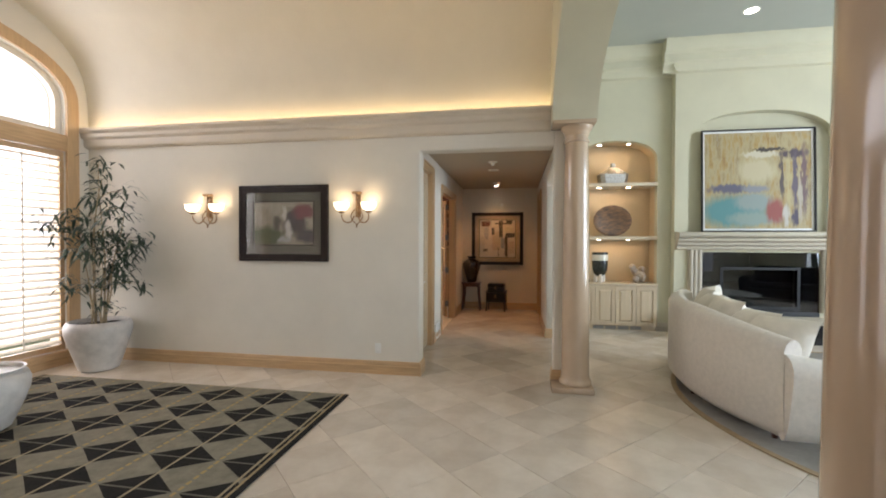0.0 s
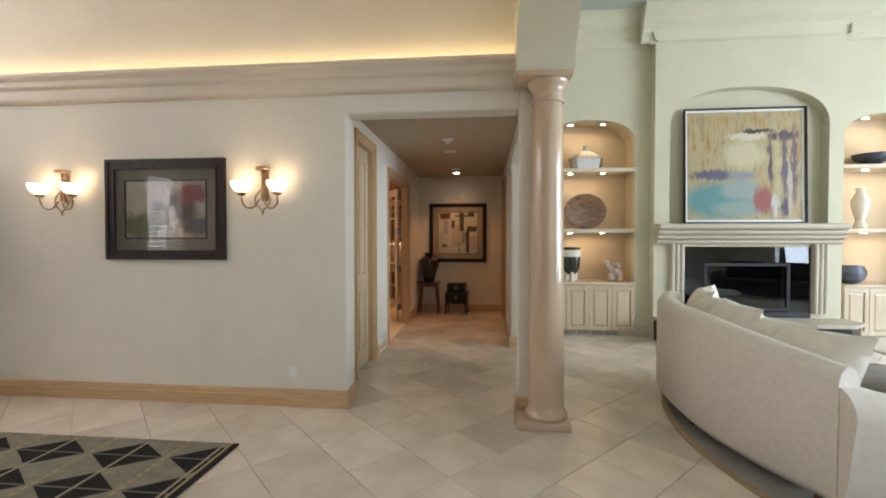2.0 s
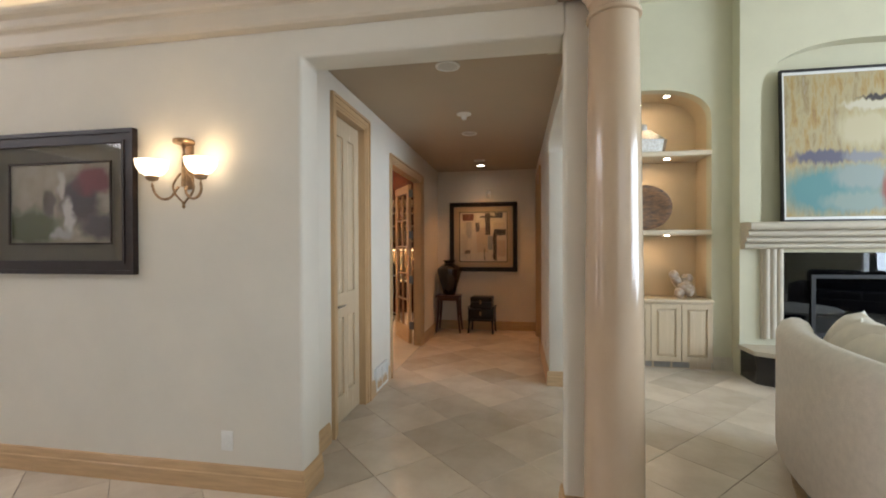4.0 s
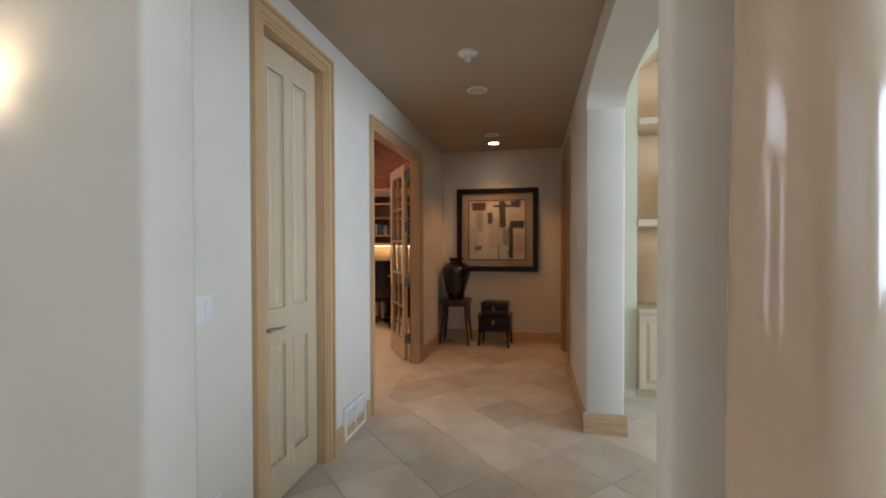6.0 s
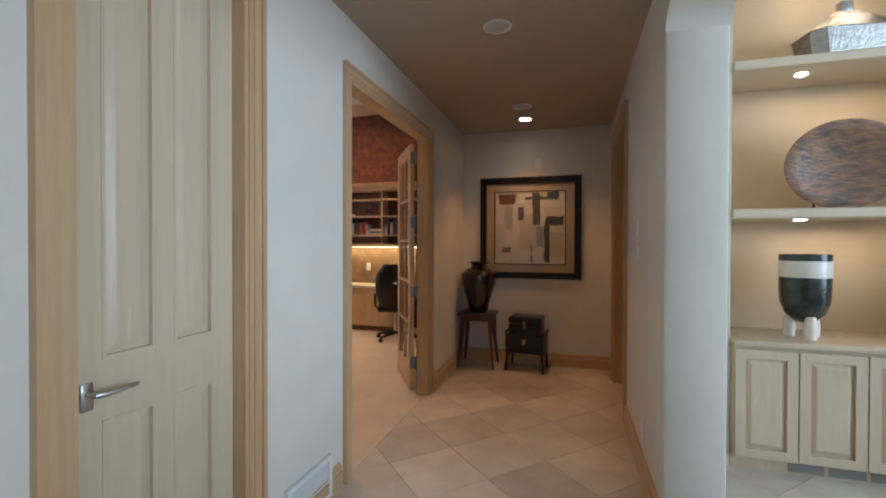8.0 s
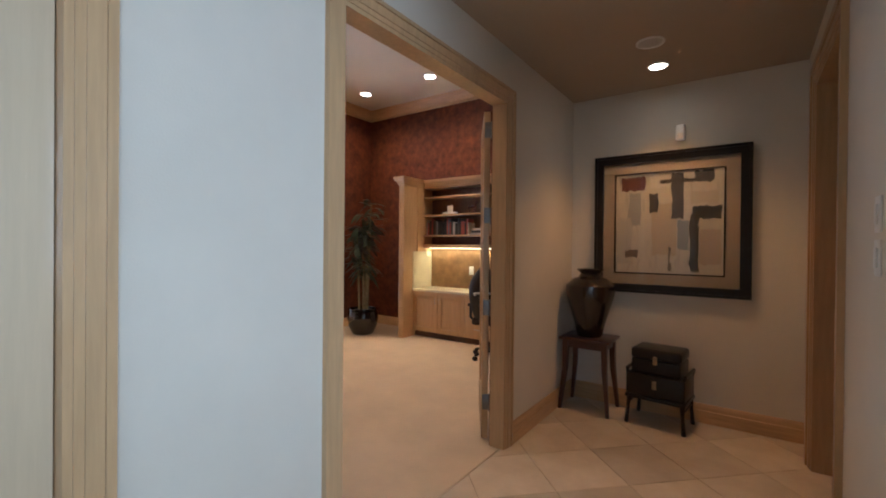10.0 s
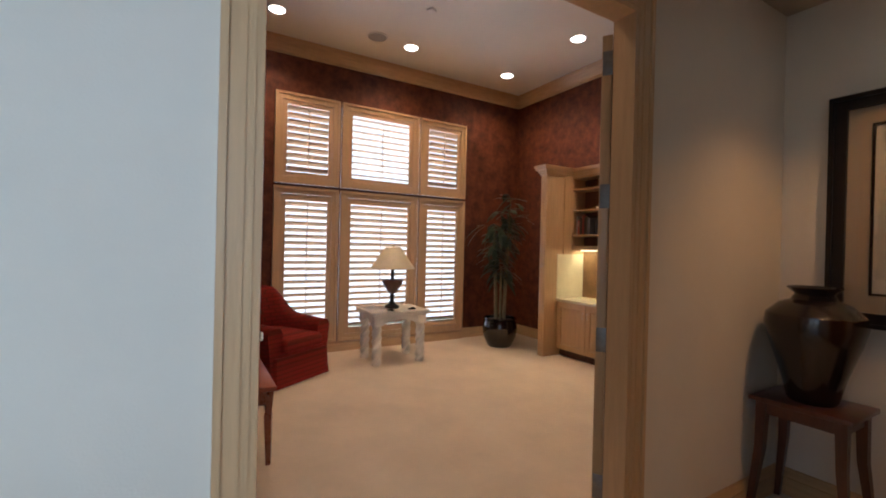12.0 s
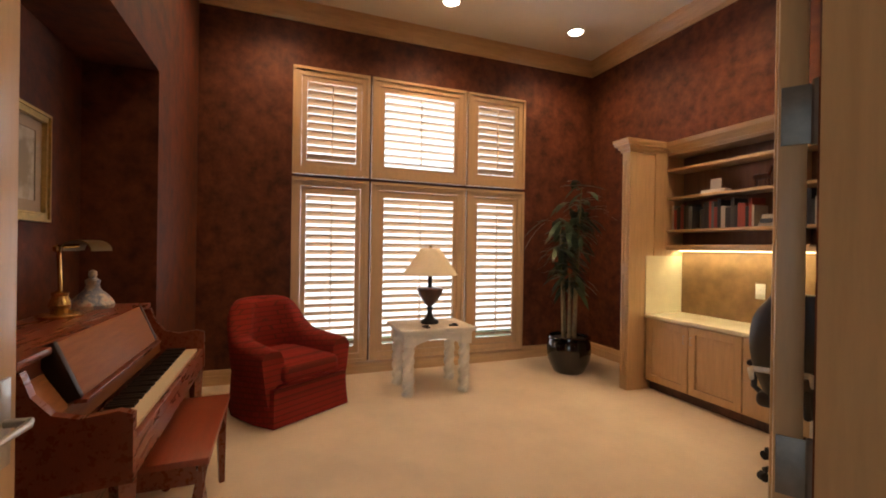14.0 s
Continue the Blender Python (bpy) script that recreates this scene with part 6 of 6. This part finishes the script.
def bankers_lamp():
    t = thing("piano_lamp", pose(-3.42, 6.62, 0.994, 0, 0, 0), "brass piano lamp with a long metal shade", "lamp")
    part("base", L([(0.085, 0), (0.09, 0.012), (0.075, 0.022), (0.035, 0.03)], 32), M_BRASS, t)
    part("urn", L([(0.035, 0.03), (0.045, 0.06), (0.03, 0.10), (0.036, 0.115), (0.018, 0.125)], 24), M_BRASS, t)
    part("arm", T([(0, 0, 0.12), (0.005, 0.0, 0.2), (0.02, 0.0, 0.30), (0.04, 0.02, 0.335), (-0.02, 0.06, 0.34)], 0.009), M_BRASS, t)
    part("knob", L([(0.001, -0.02), (0.018, -0.01), (0.018, 0.01), (0.001, 0.02)], 16, pose(0.03, 0.0, 0.325)), M_BRASS, t)
    bm = bmesh.new()
    out = [(0.075 + 0.062 * math.cos(a), 0.315 + 0.055 * math.sin(a)) for a in [math.pi * i / 10 for i in range(11)]]
    inn = [(0.075 + 0.058 * math.cos(a), 0.315 + 0.051 * math.sin(a)) for a in [math.pi * i / 10 for i in range(11)]]
    ring(bm, out, inn, "x", -0.22, 0.05, closed=False)
    part("shade", bm, mat("olive_brass", (0.22, 0.15, 0.06), 0.35, metal=0.7, vary=0.2, scale=20), t)


bankers_lamp()
rnd = random.Random(2)
fg = bmesh.new()
lathe(fg, [(0.001, 0), (0.095, 0.0), (0.10, 0.02), (0.085, 0.05), (0.06, 0.08), (0.038, 0.10), (0.03, 0.125), (0.036, 0.15), (0.016, 0.165), (0.02, 0.18), (0.018, 0.20), (0.001, 0.21)], 24)
solid("figurine", fg, canvas("painted_porcelain", [(0.55, 0.50, 0.46), (0.14, 0.18, 0.28), (0.62, 0.56, 0.48), (0.45, 0.12, 0.07)], [], 18), pose(-3.74, 6.64, 0.994), "small painted porcelain figurine on the piano", "figurine")
M_SMALLART = canvas("botanical_print", [(0.42, 0.38, 0.30), (0.48, 0.44, 0.36), (0.36, 0.30, 0.22)], [(0, 0, 0.10, 0.16, (0.26, 0.22, 0.15))], 6)
picture("gilt_picture", 0.42, 0.54, 0.045, pose(-3.42, NB, 1.72, 0, 0, 180), M_SMALLART, M_MATB, "small print in a gilt frame above the piano", (0.22, 0.34), M_GOLD, glazed=False)


# wall unit
def hutch():
    Y = OY1 - 0.004
    t = thing("wall_unit", pose(0, 0, 0.004), "blond maple wall unit with open shelves and pilaster", "wall unit")
    X0, X1 = -4.17, -1.55
    UF = 11.18
    part("pilaster", B(X0, X0 + 0.10, 10.72, Y, 0, 2.30, 0.004), M_WOOD, t)
    part("pilaster_panel", ring(bmesh.new(), rect(X0 + 0.022, X0 + 0.078, 1.20, 2.22), rect(X0 + 0.036, X0 + 0.064, 1.22, 2.20), "y", 10.708, 10.7195), M_WOOD, t, smooth=None)
    part("pilaster_panel", ring(bmesh.new(), rect(X0 + 0.022, X0 + 0.078, 0.14, 1.14), rect(X0 + 0.036, X0 + 0.064, 0.16, 1.12), "y", 10.708, 10.7195), M_WOOD, t, smooth=None)
    cp = bmesh.new()
    for k, (o, z0, z1) in enumerate(((0.012, 2.301, 2.33), (0.03, 2.3302, 2.36), (0.055, 2.3602, 2.39), (0.065, 2.3902, 2.42))):
        box(cp, X0 - o, X0 + 0.10 + o * 0.6, 10.72 - o, Y, z0, z1)
    part("cap", cp, M_WOODH, t, smooth=None)
    part("side_panel", B(X0 + 0.1005, X0 + 0.112, UF - 0.15, Y, 1.30, 2.30), M_WOOD, t, smooth=None)
    part("back_panel", B(X0 + 0.113, X1, Y - 0.012, Y, 1.38, 2.32), mat("shelf_back_stain", (0.17, 0.085, 0.045), 0.5, vary=0.2, scale=3, stretch=(10, 10, 1)), t, smooth=None)
    for z, h in ((1.385, 0.05), (1.545, 0.025), (1.865, 0.025), (2.14, 0.025), (2.30, 0.03)):
        part("shelf", B(X0 + 0.113, X1, UF, Y - 0.013, z - h / 2, z + h / 2, 0.003), M_WOODH, t)
    for x in (-2.95, -2.25, X1 - 0.01):
        part("divider", B(x - 0.012, x + 0.012, UF - 0.002, Y - 0.014, 1.411, 2.284), M_WOOD, t, smooth=None)
    cr = bmesh.new()
    prism(cr, [(Y, 2.316), (UF - 0.01, 2.316), (UF - 0.02, 2.34), (UF - 0.05, 2.37), (UF - 0.06, 2.41), (Y, 2.41)], "x", X0 + 0.15, X1)
    part("crown", cr, M_WOODH, t, smooth=25)
    part("backsplash", B(X0 + 0.113, X1, Y - 0.008, Y, 0.735, 1.358), M_SPLASH, t, "gold-brown plaster backsplash", smooth=None)
    # Lit look of the maple side under the shelf, put in as cream colour.
    part("lit_side", B(X0 + 0.1005, X0 + 0.108, 10.93, Y - 0.009, 0.735, 1.30), M_COUNTER, t, "maple side coloured cream to look lit", smooth=None)
    DF = 10.94
    d = thing("desk_cabinet", pose(0, 0, 0.004), "blond maple base cabinet with panel doors and drawers", "cabinet")
    part("body", B(X0 + 0.102, -2.66, DF + 0.022, Y, 0.09, 0.695), M_WOOD, d, smooth=None)
    part("toe_kick", B(X0 + 0.102, -2.66, DF + 0.07, Y, 0.0, 0.089), M_DKWOOD, d, smooth=None)
    for x0, x1 in ((-4.06, -3.605), (-3.595, -3.135)):
        dr = part("door", ring(bmesh.new(), rect(x0, x1, 0.10, 0.685), rect(x0 + 0.06, x1 - 0.06, 0.16, 0.625), "y", DF, DF + 0.021), M_WOOD, d, smooth=None)
        part("panel", loft(bmesh.new(), [[(x0 + 0.06 + s, y, 0.16 + s), (x1 - 0.06 - s, y, 0.16 + s), (x1 - 0.06 - s, y, 0.625 - s), (x0 + 0.06 + s, y, 0.625 - s)] for s, y in ((0, DF + 0.02), (0.015, DF + 0.014), (0.045, DF + 0.007))]), M_WOOD, dr, smooth=None)
        hx = x1 - 0.03 if x0 < -4 else x0 + 0.03
        part("handle", T([(hx, DF, 0.60), (hx, DF - 0.02, 0.60), (hx, DF - 0.02, 0.53), (hx, DF, 0.53)], 0.004, 6), M_NICKEL, dr)
    for z0, z1 in ((0.10, 0.36), (0.37, 0.53), (0.54, 0.685)):
        dr = part("drawer", B(-3.125, -2.67, DF, DF + 0.021, z0, z1, 0.005), M_WOOD, d)
        zc = (z0 + z1) / 2
        part("handle", T([(-2.95, DF, zc), (-2.95, DF - 0.022, zc), (-2.84, DF - 0.022, zc), (-2.84, DF, zc)], 0.005, 6), M_NICKEL, dr)
    e = thing("desk_cabinet", pose(0, 0, 0.004), "blond maple end cabinet beside the knee space", "cabinet")
    part("body", B(-1.95, X1, DF + 0.022, Y, 0.0, 0.695), M_WOOD, e, smooth=None)
    part("door", B(-1.94, X1 - 0.01, DF, DF + 0.021, 0.10, 0.685, 0.005), M_WOOD, e)
    solid("desk_worktop", B(X0 + 0.111, X1, DF - 0.03, Y - 0.009, 0.70, 0.735, 0.006), M_COUNTER, pose(0, 0, 0.004), "cream laminate worktop along the wall unit", "worktop")
    area_lamp("under_shelf_light", (-2.95, 11.32, 1.345), (-2.95, 11.3201, 0), 2.2, 0.03, 9, (1.0, 0.80, 0.40))
    lt = solid("under_shelf_lamp", B(-1.1, 1.1, -0.02, 0.02, -0.012, -0.001, 0.003), mat("strip_lens", (0.9, 0.85, 0.7), 0.5, emit=(1.0, 0.82, 0.45), power=4), pose(-2.95, 11.36, 1.362), "slim lit strip light under the shelf", "strip light")
    wall_plate("outlet", pose(-3.30, Y - 0.008, 1.02), "white outlet plate on the backsplash", "outlet", w=0.08, h=0.13)
    rnd = random.Random(21)
    cols = ((0.20, 0.025, 0.018), (0.016, 0.014, 0.013), (0.028, 0.018, 0.013), (0.045, 0.040, 0.036), (0.52, 0.47, 0.38), (0.012, 0.011, 0.011), (0.10, 0.10, 0.11), (0.30, 0.05, 0.03), (0.02, 0.016, 0.014), (0.42, 0.38, 0.32))
    mats = [mat("book_cover", c, 0.5, vary=0.15, scale=30) for c in cols]
    paper = mat("book_pages", (0.55, 0.50, 0.40), 0.9, vary=0.1, scale=80)
    def book(x, w, h, dpt, z, lean=0.0):
        b = thing("book", pose(x, UF + 0.03, z, 0, lean, 0), "upright hardback book on the office shelf", "book", "books on the shelves")
        k = rnd.choice(mats)
        part("pages", B(0.003, w - 0.003, 0.006, dpt - 0.004, 0.004, h - 0.004), paper, b, smooth=None)
        part("cover", B(0, 0.0028, 0.0, dpt, 0, h), k, b, smooth=None)
        part("cover", B(w - 0.0028, w, 0.0, dpt, 0, h), k, b, smooth=None)
        part("spine", B(0.0029, w - 0.0029, 0.0, 0.004, 0, h, 0.001), k, b)
    for xa, xb in ((-4.02, -3.80), (-3.72, -3.36), (-3.34, -3.24), (-2.9, -2.5), (-2.2, -1.8)):
        x = xa
        while x < xb:
            w = rnd.uniform(0.018, 0.045)
            book(x, w, rnd.uniform(0.17, 0.265), 0.17, 1.565)
            x += w + 0.0015
    for i in range(3):
        k = rnd.choice(mats)
        solid("book", B(-0.12, 0.12, -0.08, 0.08, 0, 0.032, 0.002), k, pose(-3.09 + 0.012 * i, UF + 0.12, 1.5585 + 0.033 * i, 0, 0, 5 * i), "flat hardback book in a small stack", "book", "books on the shelves")
    solid("photo_stand", soft(box(box(bmesh.new(), -0.11, 0.11, -0.05, 0.05, 0, 0.03), -0.05, 0.05, -0.006, 0.006, 0.0305, 0.13), 0.004), M_WHITE, pose(-3.62, UF + 0.10, 1.885), "small white card stand on the shelf", "ornament")
    horse = bmesh.new()
    for a, b, r in (((-0.06, 0, 0.09), (0.05, 0, 0.095), 0.026), ((0.05, 0, 0.10), (0.075, 0, 0.17), 0.014), ((0.07, 0, 0.17), (0.105, 0, 0.155), 0.012), ((-0.05, 0.012, 0.09), (-0.055, 0.012, 0.0), 0.008), ((-0.05, -0.012, 0.09), (-0.045, -0.012, 0.0), 0.008), ((0.04, 0.012, 0.09), (0.05, 0.012, 0.0), 0.008), ((0.04, -0.012, 0.09), (0.03, -0.012, 0.0), 0.008)):
        tube(horse, [a, b], r, 8)
    solid("carved_animal", horse, M_DKWOOD, pose(-3.22, UF + 0.10, 1.882), "small dark carved animal figure on the shelf", "ornament")


hutch()


def office_chair():
    t = thing("office_chair", pose(-2.42, 10.52, 0.004, 0, 0, 20), "black high-back swivel office chair", "office chair")
    bk = bmesh.new()
    rows = []
    for k in range(13):
        f = k / 12
        z = 0.50 + 0.62 * f
        w = 0.25 * (0.85 + 0.25 * math.sin(math.pi * f)) * (1 - 0.25 * max(0, f - 0.8) / 0.2)
        y = -0.20 - 0.05 * math.sin(math.pi * f * 0.9) - 0.06 * f
        rows.append([(w * math.cos(q), y + 0.05 * math.sin(q) - 0.05 * (math.cos(q) ** 2) * -1, z) for q in [2 * math.pi * i / 20 for i in range(20)]])
    loft(bk, rows)
    part("backrest", bk, M_BLACK, t, smooth=60)
    part("seat", B(-0.25, 0.25, -0.20, 0.26, 0.43, 0.52, 0.035, 4), M_BLACK, t)
    part("gas_lift", T([(0, 0.02, 0.10), (0, 0.02, 0.43)], 0.028, 14), M_NICKEL, t)
    part("back_bracket", T([(0, -0.05, 0.42), (0, -0.22, 0.44), (0, -0.27, 0.6)], 0.02), M_SOOT, t)
    for q in (-1, 1):
        part("armrest", T([(q * 0.25, 0.0, 0.46), (q * 0.30, 0.0, 0.50), (q * 0.30, 0.02, 0.66), (q * 0.29, 0.16, 0.67), (q * 0.29, -0.14, 0.67)], 0.018), M_BLACK, t)
    for i in range(5):
        a = radians(72 * i + 10)
        lg = part("base_leg", T([(0, 0.02, 0.11), (0.16 * math.cos(a), 0.02 + 0.16 * math.sin(a), 0.09), (0.29 * math.cos(a), 0.02 + 0.29 * math.sin(a), 0.065)], [0.026, 0.022, 0.016]), M_SOOT, t)
        part("caster", L([(0.001, -0.02), (0.028, -0.018), (0.028, 0.018), (0.001, 0.02)], 16, pose(0.29 * math.cos(a), 0.02 + 0.29 * math.sin(a), 0.0285, 90, 0, math.degrees(a))), M_SOOT, lg)


office_chair()

# ---- floor tiles, laid on the diagonal ----
def tiles():
    S = 0.452
    rnd = random.Random(11)
    flo = bpy.data.objects["floor"]
    def tile_mesh(k):
        bm = bmesh.new()
        h = S / 2 - 0.0016
        lo = [bm.verts.new((x * h, y * h, -0.0115)) for x, y in ((-1, -1), (1, -1), (1, 1), (-1, 1))]
        e = h - 0.0018
        hi = [bm.verts.new((x * h, y * h, -0.0016)) for x, y in ((-1, -1), (1, -1), (1, 1), (-1, 1))]
        tp = [bm.verts.new((x * e, y * e, 0.0)) for x, y in ((-1, -1), (1, -1), (1, 1), (-1, 1))]
        for a, b in ((lo, hi), (hi, tp)):
            for i in range(4):
                bm.faces.new((a[i], a[(i + 1) % 4], b[(i + 1) % 4], b[i]))
        bm.faces.new(tp)
        return mesh("tile", bm, M_TILE)
    me = tile_mesh(0)
    hd = S / math.sqrt(2)
    ax, ay = -0.42, 6.58
    near, far = [], []
    for i in range(-40, 40):
        for j in range(-40, 40):
            if (i + j) % 2:
                continue
            x, y = ax + i * hd, ay + hd + j * hd
            in_foyer = -5.6 < x < 0.6 and -1.4 < y < 4.95
            in_hall = -1.45 < x < 0.75 and 4.95 <= y < 10.0
            in_liv = 0.6 <= x < 9.1 and -3.2 < y < 8.3
            if x < HX - 0.30 and y > 4.95:
                continue
            if not (in_foyer or in_hall or in_liv):
                continue
            if -3.6 < x < 2.3 and y > 0.6 and not (x < -1.9 and y < 3.5):
                near.append((x, y))
            else:
                far.append((x, y))
    near = near[:300] if len(near) > 300 else near
    for x, y in near:
        ob = new("tile", me)
        ob.parent = flo
        ob.matrix_basis = pose(x, y, 0, 0, 0, 45 + 90 * rnd.randrange(4))
    bm = bmesh.new()
    vs, fs = [], []
    for x, y in far:
        h = S / math.sqrt(2) - 0.0025
        k = len(vs)
        vs += [(x + h, y, 0), (x, y + h, 0), (x - h, y, 0), (x, y - h, 0), (x + h, y, -0.011), (x, y + h, -0.011), (x - h, y, -0.011), (x, y - h, -0.011)]
        fs += [(k, k + 1, k + 2, k + 3)] + [(k + q, k + 4 + q, k + 4 + (q + 1) % 4, k + (q + 1) % 4) for q in range(4)]
    bm.free()
    md = bpy.data.meshes.new("far_tiles")
    md.from_pydata(vs, [], fs)
    md.materials.append(M_TILE)
    ob = new("far_tiles", md)
    ob.parent = flo
    tagged(ob, kind="stuff")
tiles()
# carpet threshold at the office door
setting("trim_threshold", B(HX - 0.10, HX - 0.02, 7.0, 8.43, -0.002, 0.009, 0.003), M_CARPET, None, "carpet edge at the office doorway")
